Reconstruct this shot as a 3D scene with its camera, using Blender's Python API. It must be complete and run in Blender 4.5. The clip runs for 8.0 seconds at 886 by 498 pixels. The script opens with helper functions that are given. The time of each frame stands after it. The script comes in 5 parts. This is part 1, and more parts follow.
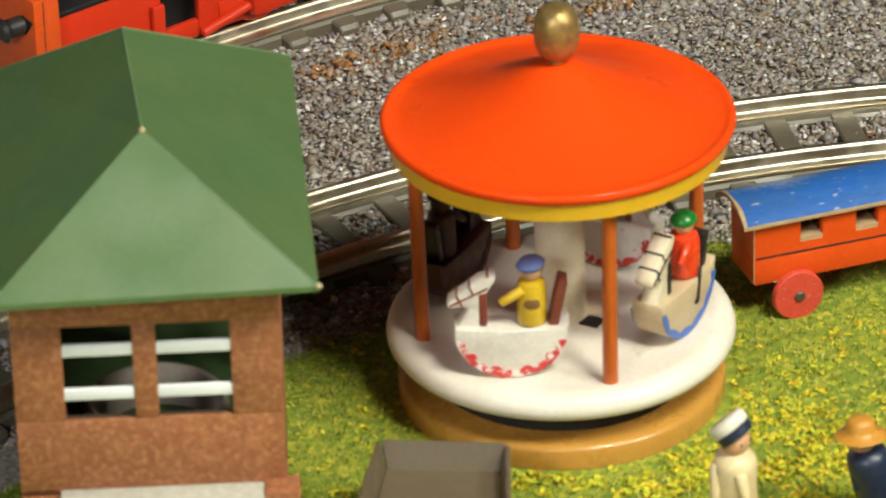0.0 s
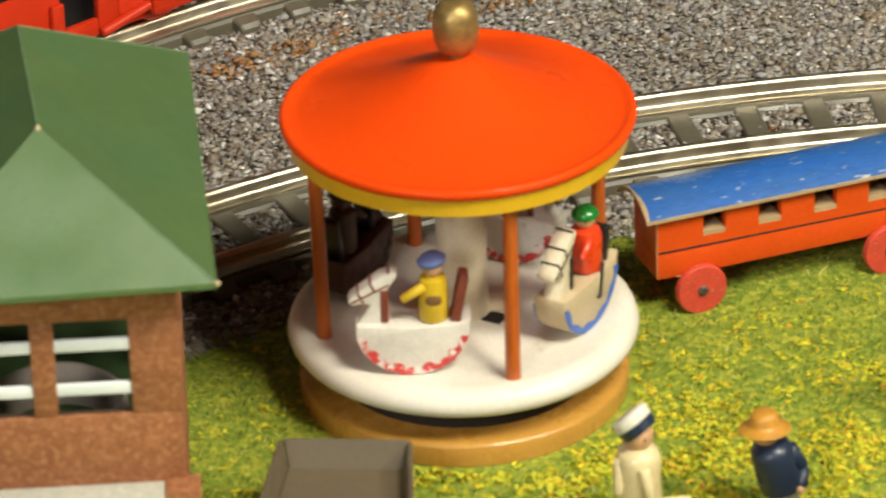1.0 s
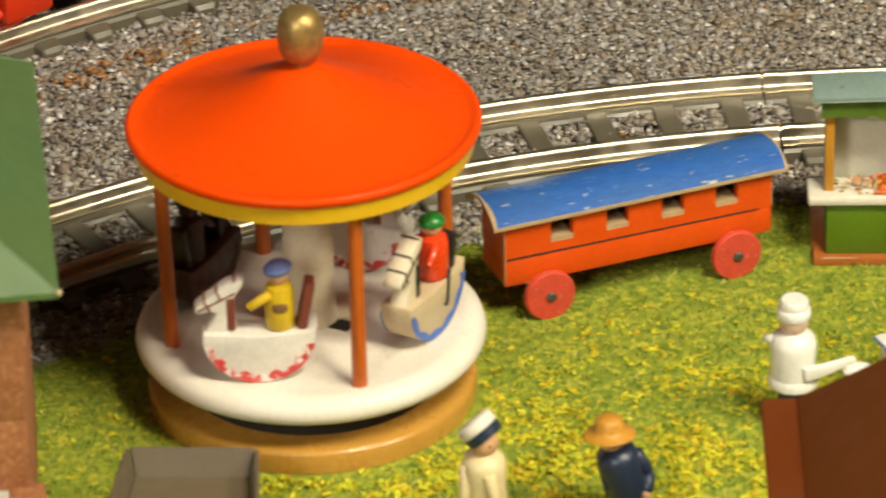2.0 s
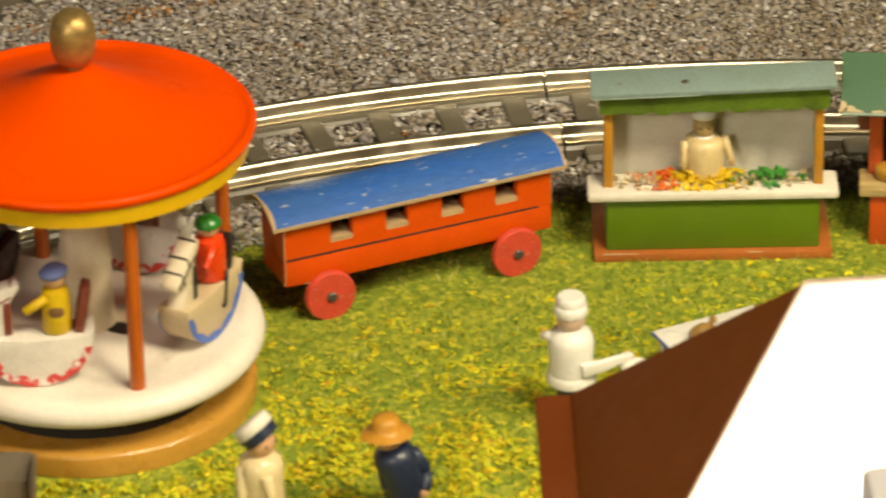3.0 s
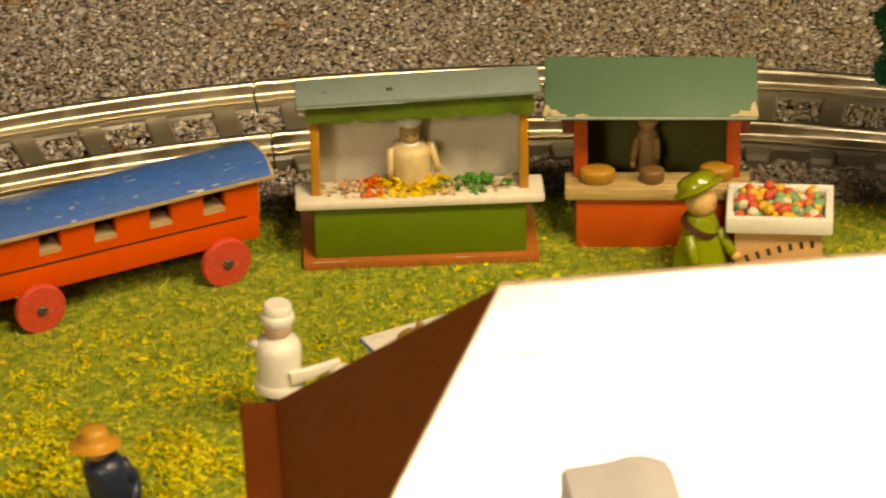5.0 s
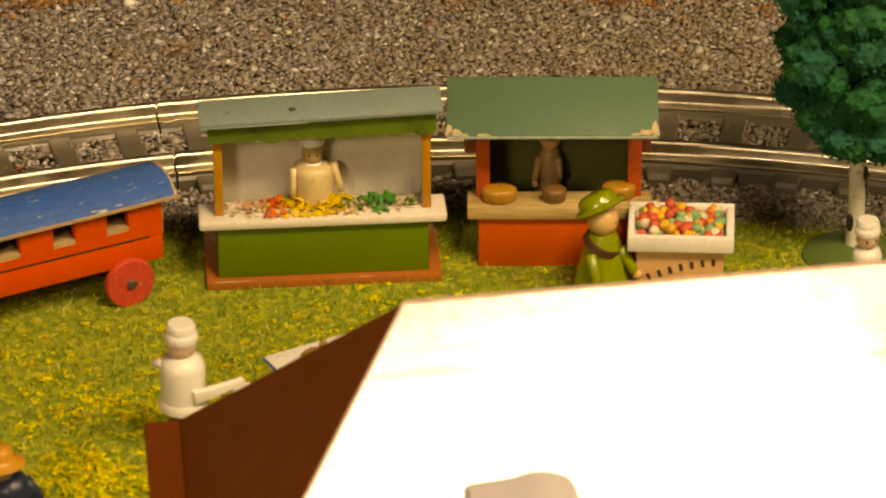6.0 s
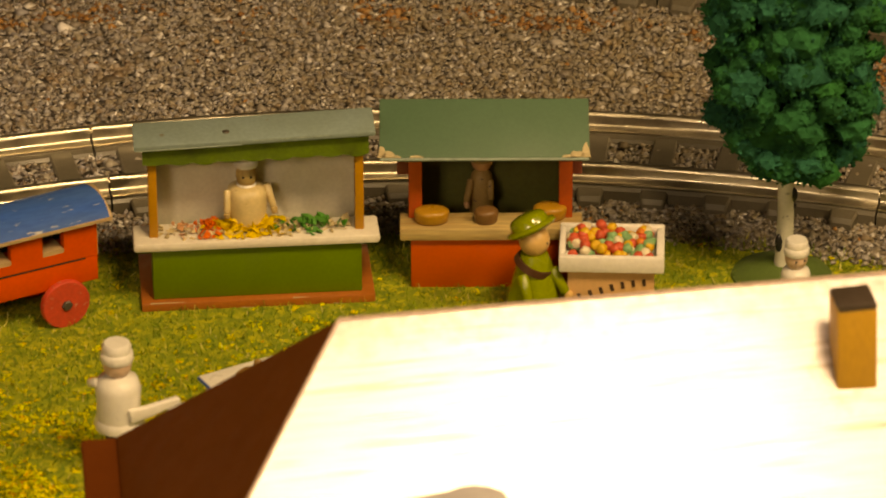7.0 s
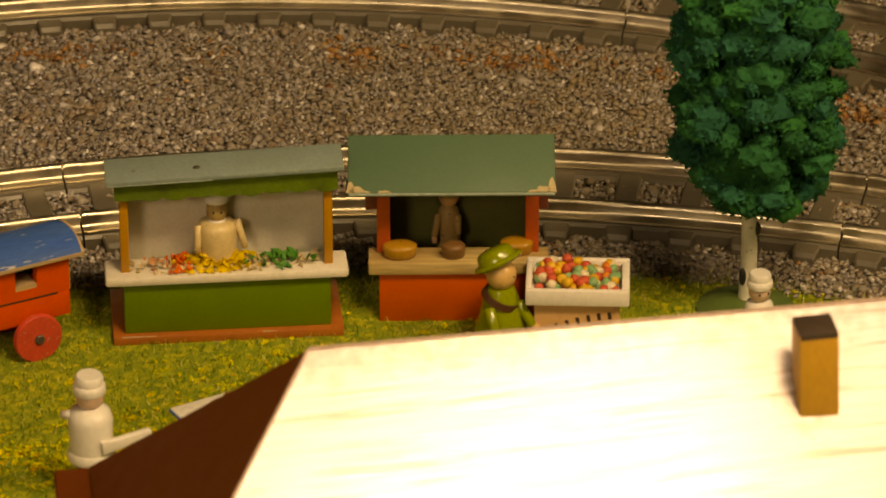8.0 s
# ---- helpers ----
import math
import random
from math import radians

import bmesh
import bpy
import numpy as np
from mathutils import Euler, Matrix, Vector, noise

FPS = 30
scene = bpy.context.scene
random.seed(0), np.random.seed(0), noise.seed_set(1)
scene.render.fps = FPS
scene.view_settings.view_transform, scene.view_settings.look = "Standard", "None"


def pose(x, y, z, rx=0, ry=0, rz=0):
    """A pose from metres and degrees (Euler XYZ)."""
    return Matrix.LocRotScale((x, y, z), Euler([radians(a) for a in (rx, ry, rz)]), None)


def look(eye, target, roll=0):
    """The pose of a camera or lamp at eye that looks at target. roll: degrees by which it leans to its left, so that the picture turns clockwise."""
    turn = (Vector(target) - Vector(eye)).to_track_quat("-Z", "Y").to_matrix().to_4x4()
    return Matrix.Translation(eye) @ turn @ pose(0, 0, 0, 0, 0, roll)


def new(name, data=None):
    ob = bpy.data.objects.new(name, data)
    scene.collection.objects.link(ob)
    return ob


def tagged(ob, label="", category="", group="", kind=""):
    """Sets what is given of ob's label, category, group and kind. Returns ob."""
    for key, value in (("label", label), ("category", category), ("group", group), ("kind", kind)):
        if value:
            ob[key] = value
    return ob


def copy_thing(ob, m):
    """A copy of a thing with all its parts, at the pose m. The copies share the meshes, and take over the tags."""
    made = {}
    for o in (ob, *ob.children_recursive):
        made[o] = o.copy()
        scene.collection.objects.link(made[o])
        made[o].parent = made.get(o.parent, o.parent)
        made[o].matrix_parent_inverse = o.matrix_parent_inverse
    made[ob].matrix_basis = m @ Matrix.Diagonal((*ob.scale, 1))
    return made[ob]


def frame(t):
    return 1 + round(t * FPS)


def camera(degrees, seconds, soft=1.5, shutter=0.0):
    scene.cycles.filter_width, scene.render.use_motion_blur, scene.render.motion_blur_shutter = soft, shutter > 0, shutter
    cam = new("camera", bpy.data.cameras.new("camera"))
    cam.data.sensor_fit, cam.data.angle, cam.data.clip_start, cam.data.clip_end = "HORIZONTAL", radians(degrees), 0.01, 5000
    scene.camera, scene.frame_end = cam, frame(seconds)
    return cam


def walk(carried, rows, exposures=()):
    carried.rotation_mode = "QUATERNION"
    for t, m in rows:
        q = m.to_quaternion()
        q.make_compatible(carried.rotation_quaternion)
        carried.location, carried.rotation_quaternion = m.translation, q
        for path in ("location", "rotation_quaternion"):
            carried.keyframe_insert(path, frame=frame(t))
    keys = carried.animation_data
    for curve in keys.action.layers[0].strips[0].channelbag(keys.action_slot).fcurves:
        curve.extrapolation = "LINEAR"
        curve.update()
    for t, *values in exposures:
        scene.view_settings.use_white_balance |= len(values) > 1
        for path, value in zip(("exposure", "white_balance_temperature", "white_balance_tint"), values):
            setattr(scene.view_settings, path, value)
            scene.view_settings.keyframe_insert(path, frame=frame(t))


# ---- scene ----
cam = camera(9.96, 8.0, soft=1.7, shutter=0.5)
cam.data.dof.use_dof, cam.data.dof.focus_distance, cam.data.dof.aperture_fstop = True, 1.57, 36.0
# seconds, x, y, z, yaw, pitch, roll
ROWS = [
    (0.0, -0.0678, -1.2106, 0.7226, -1.6979, -29.2285, -1.5888),
    (0.5, -0.0641, -1.2064, 0.7188, -1.9839, -29.1937, -1.7589),
    (1.0, -0.0622, -1.2063, 0.7163, -2.7141, -29.1612, -1.6405),
    (2.5, -0.0393, -1.2116, 0.718, -4.9224, -29.1019, -1.1948),
    (3.0, -0.0298, -1.2127, 0.7176, -6.0089, -29.1401, -1.1214),
    (3.5, -0.0235, -1.214, 0.7188, -6.7444, -29.1879, -1.0945),
    (4.0, -0.0205, -1.2154, 0.7185, -7.4798, -29.1709, -1.0209),
    (4.5, -0.0161, -1.2196, 0.7185, -8.1885, -29.0979, -1.0151),
    (5.0, -0.0135, -1.2242, 0.7192, -8.969, -28.9795, -0.8866),
    (6.5, -0.0163, -1.2348, 0.7204, -10.7351, -28.4981, -0.2686),
    (7.0, -0.0189, -1.2432, 0.7213, -11.1716, -28.2489, -0.1348),
    (7.5, -0.021, -1.2527, 0.7227, -11.4023, -27.9526, -0.0586),
    (8.0, -0.0228, -1.2623, 0.7246, -11.5854, -27.625, -0.0584),
]
EXPOSURES = [(0.0, 0.06, 5550, 5), (1.2, 0.05, 5800, 5), (2.5, -0.04, 6500, 7), (3.5, -0.19, 7300, 8), (5.0, -0.41, 8900, 13), (6.5, -0.72, 11300, 19), (8.0, -1.08, 12300, 19)]
walk(cam, [(t, pose(x, y, z, 90 + pitch, 0, yaw) @ pose(0, 0, 0, 0, 0, roll)) for t, x, y, z, yaw, pitch, roll in ROWS], EXPOSURES)

# ---- light: an exhibition room with ceiling lamps ----
world = bpy.data.worlds.new("room_air")
scene.world = world
world.use_nodes = True
world.node_tree.nodes["Background"].inputs["Color"].default_value = (1.0, 0.93, 0.84, 1)
world.node_tree.nodes["Background"].inputs["Strength"].default_value = 0.25


def area_lamp(name, eye, target, w, h, watts, color):
    data = bpy.data.lights.new(name, "AREA")
    data.shape, data.size, data.size_y, data.energy, data.color = "RECTANGLE", w, h, watts, color
    ob = new(name, data)
    ob.matrix_world = look(eye, target)
    return ob


KEY, SIDE, FILL = (0.390, -0.595, 1.06), (0.96, -0.64, 0.98), (-0.62, -1.34, 0.86)
area_lamp("key_light", KEY, (0.1, 0, 0), 0.25, 0.25, 13.8, (1.0, 0.87, 0.62))
area_lamp("side_light", SIDE, (0.2, 0, 0), 0.26, 0.26, 11.6, (1.0, 0.87, 0.62))
area_lamp("second_light", FILL, (0.05, 0.0, 0), 0.30, 0.30, 8.5, (1.0, 0.92, 0.78))

# ---- materials ----


def material(name, color, rough=0.5, metal=0.0, vary=0.12, size=0.004, bump=0.15, grain=0.0006, tint=None, worn=None, worn_at=0.66, worn_size=0.003, coat=0.0, spec=0.5, stretch=(1, 1, 1), island=0.0, each=0.0, worn_soft=0.04):
    """Two scales of variation, fine relief, and patches of a second colour where it is worn."""
    m = bpy.data.materials.new(name)
    m.use_nodes = True
    nt = m.node_tree
    n, link = nt.nodes, nt.links
    b = n["Principled BSDF"]
    co = n.new("ShaderNodeTexCoord")
    mp = n.new("ShaderNodeMapping")
    mp.inputs["Scale"].default_value = stretch
    link.new(co.outputs["Object"], mp.inputs["Vector"])

    def noise_at(scale, detail=4.0):
        t = n.new("ShaderNodeTexNoise")
        t.inputs["Scale"].default_value = 1.0 / scale
        t.inputs["Detail"].default_value = detail
        link.new(mp.outputs["Vector"], t.inputs["Vector"])
        return t.outputs["Fac"]

    def ramp(fac, lo, hi, a=0.35, z=0.65):
        r = n.new("ShaderNodeMapRange")
        r.inputs["From Min"].default_value, r.inputs["From Max"].default_value = a, z
        r.inputs["To Min"].default_value, r.inputs["To Max"].default_value = lo, hi
        link.new(fac, r.inputs["Value"])
        return r.outputs["Result"]

    def mix(fac, a, c, kind="MIX"):
        x = n.new("ShaderNodeMix")
        x.data_type, x.blend_type = "RGBA", kind
        for socket, value in ((x.inputs["Factor"], fac), (x.inputs["A"], a), (x.inputs["B"], c)):
            if isinstance(value, (int, float)):
                socket.default_value = value
            elif isinstance(value, tuple):
                socket.default_value = (*value, 1)
            else:
                link.new(value, socket)
        return x.outputs["Result"]

    other = tint or tuple(c * 0.72 for c in color)
    out = mix(ramp(noise_at(size), 0.0, min(1.0, vary * 3)), color, other)
    out = mix(ramp(noise_at(grain * 2, 2.0), 0.0, min(1.0, vary * 2)), out, tuple(c * 0.6 for c in color))
    if island or each:
        if island:
            g = n.new("ShaderNodeNewGeometry").outputs["Random Per Island"]
        else:
            g = n.new("ShaderNodeObjectInfo").outputs["Random"]
        k = island or each
        v = n.new("ShaderNodeHueSaturation")
        link.new(ramp(g, 1 - k, 1 + k, 0, 1), v.inputs["Value"])
        link.new(out, v.inputs["Color"])
        out = v.outputs["Color"]
    if worn:
        out = mix(ramp(noise_at(worn_size, 6.0), 0.0, 1.0, worn_at, worn_at + worn_soft), out, worn)
    link.new(out, b.inputs["Base Color"])
    link.new(ramp(noise_at(size * 0.7), max(0.03, rough - 0.08), min(1, rough + 0.1)), b.inputs["Roughness"])
    b.inputs["Metallic"].default_value = metal
    b.inputs["Specular IOR Level"].default_value = spec
    b.inputs["Coat Weight"].default_value = coat
    b.inputs["Coat Roughness"].default_value = 0.12
    if bump:
        bp = n.new("ShaderNodeBump")
        bp.inputs["Strength"].default_value = bump
        bp.inputs["Distance"].default_value = grain * 0.5
        link.new(noise_at(grain, 5.0), bp.inputs["Height"])
        link.new(bp.outputs["Normal"], b.inputs["Normal"])
    return m


def stain_or_shade(m, color, at, size, amount, grain):
    """A patch of dirt, wear, tint or painted shade with a shape of its own: an egg-shaped spot at a place on the thing,
    broken up by noise.
    """
    nt = m.node_tree
    n, link = nt.nodes, nt.links
    co = n.new("ShaderNodeTexCoord")
    mp = n.new("ShaderNodeMapping")
    mp.vector_type = "TEXTURE"
    mp.inputs["Location"].default_value, mp.inputs["Scale"].default_value = at, size
    link.new(co.outputs["Object"], mp.inputs["Vector"])
    far = n.new("ShaderNodeVectorMath")
    far.operation = "LENGTH"
    link.new(mp.outputs["Vector"], far.inputs[0])
    t = n.new("ShaderNodeTexNoise")
    t.inputs["Scale"].default_value, t.inputs["Detail"].default_value = 1 / grain, 5
    link.new(co.outputs["Object"], t.inputs["Vector"])
    add = n.new("ShaderNodeMath")
    add.operation = "MULTIPLY_ADD"
    add.inputs[1].default_value = 1.6
    link.new(t.outputs["Fac"], add.inputs[0])
    link.new(far.outputs["Value"], add.inputs[2])
    r = n.new("ShaderNodeMapRange")
    r.inputs["From Min"].default_value, r.inputs["From Max"].default_value = 1.7, 0.9
    r.inputs["To Max"].default_value = amount
    link.new(add.outputs["Value"], r.inputs["Value"])
    x = n.new("ShaderNodeMix")
    x.data_type = "RGBA"
    b = n["Principled BSDF"].inputs["Base Color"]
    link.new(r.outputs["Result"], x.inputs["Factor"])
    link.new(b.links[0].from_socket, x.inputs["A"])
    x.inputs["B"].default_value = (*color, 1)
    link.new(x.outputs["Result"], b)


def lamp_glow(name, color, strength):
    m = bpy.data.materials.new(name)
    m.use_nodes = True
    b = m.node_tree.nodes["Principled BSDF"]
    b.inputs["Emission Color"].default_value = (*color, 1)
    b.inputs["Emission Strength"].default_value = strength
    return m


def speckled(name, stops, cell, bump=0.5):
    """Grains of several colours, for the far ground."""
    m = bpy.data.materials.new(name)
    m.use_nodes = True
    nt = m.node_tree
    n, link = nt.nodes, nt.links
    co = n.new("ShaderNodeTexCoord")
    v = n.new("ShaderNodeTexVoronoi")
    v.inputs["Scale"].default_value = 1 / cell
    link.new(co.outputs["Object"], v.inputs["Vector"])
    s = n.new("ShaderNodeSeparateColor")
    link.new(v.outputs["Color"], s.inputs["Color"])
    r = n.new("ShaderNodeValToRGB")
    while len(r.color_ramp.elements) < len(stops):
        r.color_ramp.elements.new(0.5)
    for e, (p, c) in zip(r.color_ramp.elements, stops):
        e.position, e.color = p, (*c, 1)
    link.new(s.outputs["Red"], r.inputs["Fac"])
    b = n["Principled BSDF"]
    link.new(r.outputs["Color"], b.inputs["Base Color"])
    b.inputs["Roughness"].default_value = 0.85
    bp = n.new("ShaderNodeBump")
    bp.inputs["Strength"].default_value = bump
    bp.inputs["Distance"].default_value = cell * 0.4
    link.new(v.outputs["Distance"], bp.inputs["Height"])
    link.new(bp.outputs["Normal"], b.inputs["Normal"])
    return m


def grains(name, stops, rough=0.6, patch=None, patch_size=0.03, spec=0.5):
    """One colour for each loose grain or blade, from a ramp, and patches of another colour."""
    m = bpy.data.materials.new(name)
    m.use_nodes = True
    nt = m.node_tree
    n, link = nt.nodes, nt.links
    b = n["Principled BSDF"]
    g = n.new("ShaderNodeNewGeometry")
    r = n.new("ShaderNodeValToRGB")
    while len(r.color_ramp.elements) < len(stops):
        r.color_ramp.elements.new(0.5)
    for e, (p, c) in zip(r.color_ramp.elements, stops):
        e.position, e.color = p, (*c, 1)
    link.new(g.outputs["Random Per Island"], r.inputs["Fac"])
    out = r.outputs["Color"]
    co = n.new("ShaderNodeTexCoord")
    if patch:
        t = n.new("ShaderNodeTexNoise")
        t.inputs["Scale"].default_value = 1 / patch_size
        t.inputs["Detail"].default_value = 5
        link.new(co.outputs["Object"], t.inputs["Vector"])
        q = n.new("ShaderNodeMapRange")
        q.inputs["From Min"].default_value, q.inputs["From Max"].default_value = 0.58, 0.72
        q.inputs["To Max"].default_value = 0.5
        link.new(t.outputs["Fac"], q.inputs["Value"])
        x = n.new("ShaderNodeMix")
        x.data_type, x.blend_type = "RGBA", "MIX"
        link.new(q.outputs["Result"], x.inputs["Factor"])
        link.new(out, x.inputs["A"])
        x.inputs["B"].default_value = (*patch, 1)
        out = x.outputs["Result"]
    link.new(out, b.inputs["Base Color"])
    b.inputs["Roughness"].default_value = rough
    b.inputs["Specular IOR Level"].default_value = spec
    return m


ORANGE_RED = material("orange_red_lacquer", (0.76, 0.062, 0.0010), 0.34, vary=0.05, size=0.02, bump=0.04, coat=0.04, spec=0.07, worn=(0.18, 0.03, 0.01), worn_at=0.79, worn_size=0.006)
YELLOW = material("yellow_lacquer", (0.78, 0.46, 0.01), 0.4, vary=0.08, size=0.01)
GOLD = material("tarnished_gold_paint", (0.50, 0.33, 0.11), 0.40, metal=0.65, vary=0.3, size=0.003, bump=0.25, tint=(0.30, 0.20, 0.08))
CREAM = material("cream_painted_wood", (0.72, 0.63, 0.47), 0.55, vary=0.10, size=0.012, bump=0.1, tint=(0.60, 0.48, 0.31), worn=(0.42, 0.32, 0.2), worn_at=0.72, worn_size=0.008)
HULL_WOOD = material("thinly_painted_hull_wood", (0.58, 0.46, 0.29), 0.5, vary=0.14, size=0.008, bump=0.1, tint=(0.48, 0.36, 0.2))
PLATFORM_WHITE = material("ivory_painted_wood", (0.80, 0.755, 0.68), 0.5, vary=0.10, size=0.02, bump=0.08, tint=(0.68, 0.57, 0.42), worn=(0.50, 0.42, 0.33), worn_at=0.62, worn_size=0.012, worn_soft=0.16)
BASE_WOOD = material("honey_lacquered_wood", (0.53, 0.27, 0.046), 0.30, vary=0.10, size=0.010, bump=0.05, stretch=(1.0, 1.0, 0.5), coat=0.35)
# oxblood darkened to paint in the shade at the carousel's rear
SHADED_OXBLOOD = material("shaded_oxblood_paint", (0.055, 0.014, 0.007), 0.5, vary=0.15, size=0.006)
COLUMN = material("orange_brown_stained_dowel", (0.54, 0.115, 0.011), 0.38, vary=0.2, size=0.004, stretch=(3, 3, 0.3), coat=0.2)
# near-black that paints in the shade of gaps, slots and hollows
DARK = material("recess_shade_black", (0.02, 0.017, 0.014), 0.8)
WHITE = material("white_gloss_paint", (0.80, 0.78, 0.72), 0.35, vary=0.06, size=0.004, tint=(0.66, 0.6, 0.5), coat=0.2)
WHITE_CHIPPED = material("white_chipped_paint", (0.76, 0.71, 0.64), 0.5, vary=0.12, size=0.004, bump=0.3, worn=(0.5, 0.36, 0.28), worn_at=0.7)
TRAY_WHITE = material("chalky_white_paint", (0.86, 0.82, 0.75), 0.55, vary=0.08, size=0.003, bump=0.3, worn=(0.42, 0.32, 0.2), worn_at=0.74, worn_size=0.003)
CRIMSON = material("red_scallop_paint", (0.58, 0.05, 0.045), 0.45, worn=(0.76, 0.66, 0.62), worn_at=0.50, worn_size=0.0020, worn_soft=0.08)
BLUE = material("blue_scallop_paint", (0.06, 0.15, 0.55), 0.4)
PERIWINKLE = material("periwinkle_hat_paint", (0.16, 0.22, 0.52), 0.55)
RIDER_YELLOW = material("yellow_doll_paint", (0.66, 0.45, 0.01), 0.4, tint=(0.5, 0.3, 0.02))
RIDER_RED = material("red_doll_paint", (0.80, 0.055, 0.008), 0.3, coat=0.3)
HAT_GREEN = material("green_hat_lacquer", (0.02, 0.21, 0.025), 0.25, coat=0.4)
SKIN = material("pale_wood_face", (0.66, 0.38, 0.20), 0.45)
PINK_SKIN = material("pale_pink_face", (0.74, 0.52, 0.38), 0.45)
HONEY_SKIN = material("honey_wood_face", (0.72, 0.45, 0.18), 0.4, coat=0.2)
STRAP = material("dark_brown_strap_paint", (0.085, 0.032, 0.014), 0.5)
MAROON = material("maroon_wood", (0.20, 0.045, 0.025), 0.5)
BLACK = material("black_paint", (0.015, 0.014, 0.016), 0.4)
ROOF_GREEN = material("matt_green_roof_paint", (0.092, 0.150, 0.048), 0.40, vary=0.12, size=0.03, bump=0.12, grain=0.0012, tint=(0.055, 0.135, 0.060), spec=0.9)
ROOF_EDGE = material("pale_worn_edge", (0.17, 0.26, 0.13), 0.7, vary=0.25)
BRICK = material("brick_print_paper", (0.36, 0.136, 0.051), 0.7, vary=0.3, size=0.0045, bump=0.2, tint=(0.25, 0.085, 0.028), worn=(0.40, 0.175, 0.075), worn_at=0.50, worn_size=0.0017, worn_soft=0.16)
LEDGE = material("grey_white_stone_ledge", (0.52, 0.50, 0.43), 0.7, vary=0.2)
RAIL_WHITE = material("white_window_bar", (0.82, 0.84, 0.86), 0.5, vary=0.04)
GREY_BROWN = material("grey_brown_tin", (0.135, 0.102, 0.060), 0.5, vary=0.12, size=0.01, bump=0.08, tint=(0.12, 0.10, 0.07))
# green darkened so the house looks dim inside
INNER_GREEN = material("dimmed_green_floor_paint", (0.035, 0.07, 0.018), 0.7, vary=0.2, size=0.008)
RING_GREY = material("grey_rubber", (0.30, 0.25, 0.21), 0.6, vary=0.15, size=0.006)
STEEL = material("tin_plated_steel", (0.68, 0.62, 0.50), 0.36, metal=1.0, vary=0.12, size=0.012, bump=0.05, tint=(0.56, 0.45, 0.29))
BED = material("grey_plastic_track_bed", (0.128, 0.112, 0.080), 0.40, vary=0.14, size=0.02, bump=0.06, tint=(0.092, 0.076, 0.050))
WAGON_RED = material("orange_red_wagon_paint", (0.66, 0.074, 0.003), 0.42, spec=0.3, vary=0.10, size=0.01, bump=0.12, worn=(0.45, 0.25, 0.12), worn_at=0.77, worn_size=0.004)
WAGON_BLUE = material("worn_blue_wagon_paint", (0.024, 0.108, 0.41), 0.6, spec=0.3, vary=0.18, size=0.006, bump=0.18, tint=(0.05, 0.13, 0.33), worn=(0.44, 0.45, 0.44), worn_at=0.645, worn_size=0.0013, worn_soft=0.10, stretch=(0.28, 1, 1))
stain_or_shade(WAGON_BLUE, (0.40, 0.42, 0.46), (-0.030, 0.0165, 0.036), (0.016, 0.007, 0.01), 0.6, 0.0016)
stain_or_shade(WAGON_BLUE, (0.40, 0.42, 0.46), (0.024, 0.0185, 0.035), (0.022, 0.005, 0.01), 0.5, 0.0016)
BARE_WOOD = material("bare_wood", (0.52, 0.36, 0.19), 0.65, vary=0.2, size=0.003, bump=0.2, stretch=(0.3, 1, 1))
COUNTER_WOOD = material("yellowed_counter_wood", (0.60, 0.44, 0.19), 0.6, vary=0.4, size=0.0022, bump=0.3, tint=(0.38, 0.23, 0.08), stretch=(0.10, 1, 1))
WHEEL_RED = material("raspberry_red_wheel_paint", (0.62, 0.066, 0.034), 0.5, vary=0.2, size=0.004, worn=(0.50, 0.24, 0.15), worn_at=0.62, worn_size=0.002, worn_soft=0.1)
NAIL = material("old_nail_iron", (0.12, 0.10, 0.08), 0.5, metal=0.6)
STALL_GREEN = material("stall_green_paint", (0.106, 0.185, 0.006), 0.45, vary=0.10, size=0.01, worn=(0.3, 0.3, 0.1), worn_at=0.8)
VALANCE = material("grubby_green_paint", (0.115, 0.195, 0.015), 0.5, vary=0.3, size=0.006, bump=0.3, tint=(0.07, 0.11, 0.012), worn=(0.05, 0.07, 0.01), worn_at=0.66, worn_size=0.006, worn_soft=0.1)
STALL_DARK = material("olive_dark_paint", (0.11, 0.12, 0.03), 0.6)
STALL_ROOF = material("blue_grey_roof_paint", (0.222, 0.302, 0.285), 0.55, vary=0.15, size=0.012, bump=0.3, tint=(0.19, 0.25, 0.20), worn=(0.17, 0.15, 0.09), worn_at=0.675, worn_size=0.004, worn_soft=0.05)
STALL_ROOF_GREEN = material("sea_green_roof_paint", (0.070, 0.150, 0.085), 0.55, vary=0.10, size=0.015, bump=0.2, tint=(0.065, 0.13, 0.07))
WORN_GREEN = material("pale_worn_green_edge", (0.30, 0.38, 0.32), 0.6, vary=0.25, size=0.003)
DULL_CHIP = material("dark_chipped_wood", (0.12, 0.095, 0.05), 0.7, vary=0.3, size=0.001)
CHIPPED_CREAM = material("chipped_cream_edge", (0.58, 0.47, 0.27), 0.7, vary=0.2)
OCHRE_POST = material("ochre_post_paint", (0.52, 0.235, 0.02), 0.45)
RED_POST = material("red_post_paint", (0.55, 0.09, 0.02), 0.45)
STALL_RED = material("vermilion_stall_paint", (0.60, 0.085, 0.012), 0.4, vary=0.08, size=0.01)
BASE_RED = material("red_brown_base_paint", (0.42, 0.125, 0.026), 0.40, vary=0.15, size=0.006, worn=(0.6, 0.4, 0.2), worn_at=0.78)
COUNTER = material("off_white_counter_paint", (0.76, 0.715, 0.615), 0.55, vary=0.1, size=0.006, bump=0.15, tint=(0.55, 0.47, 0.35))
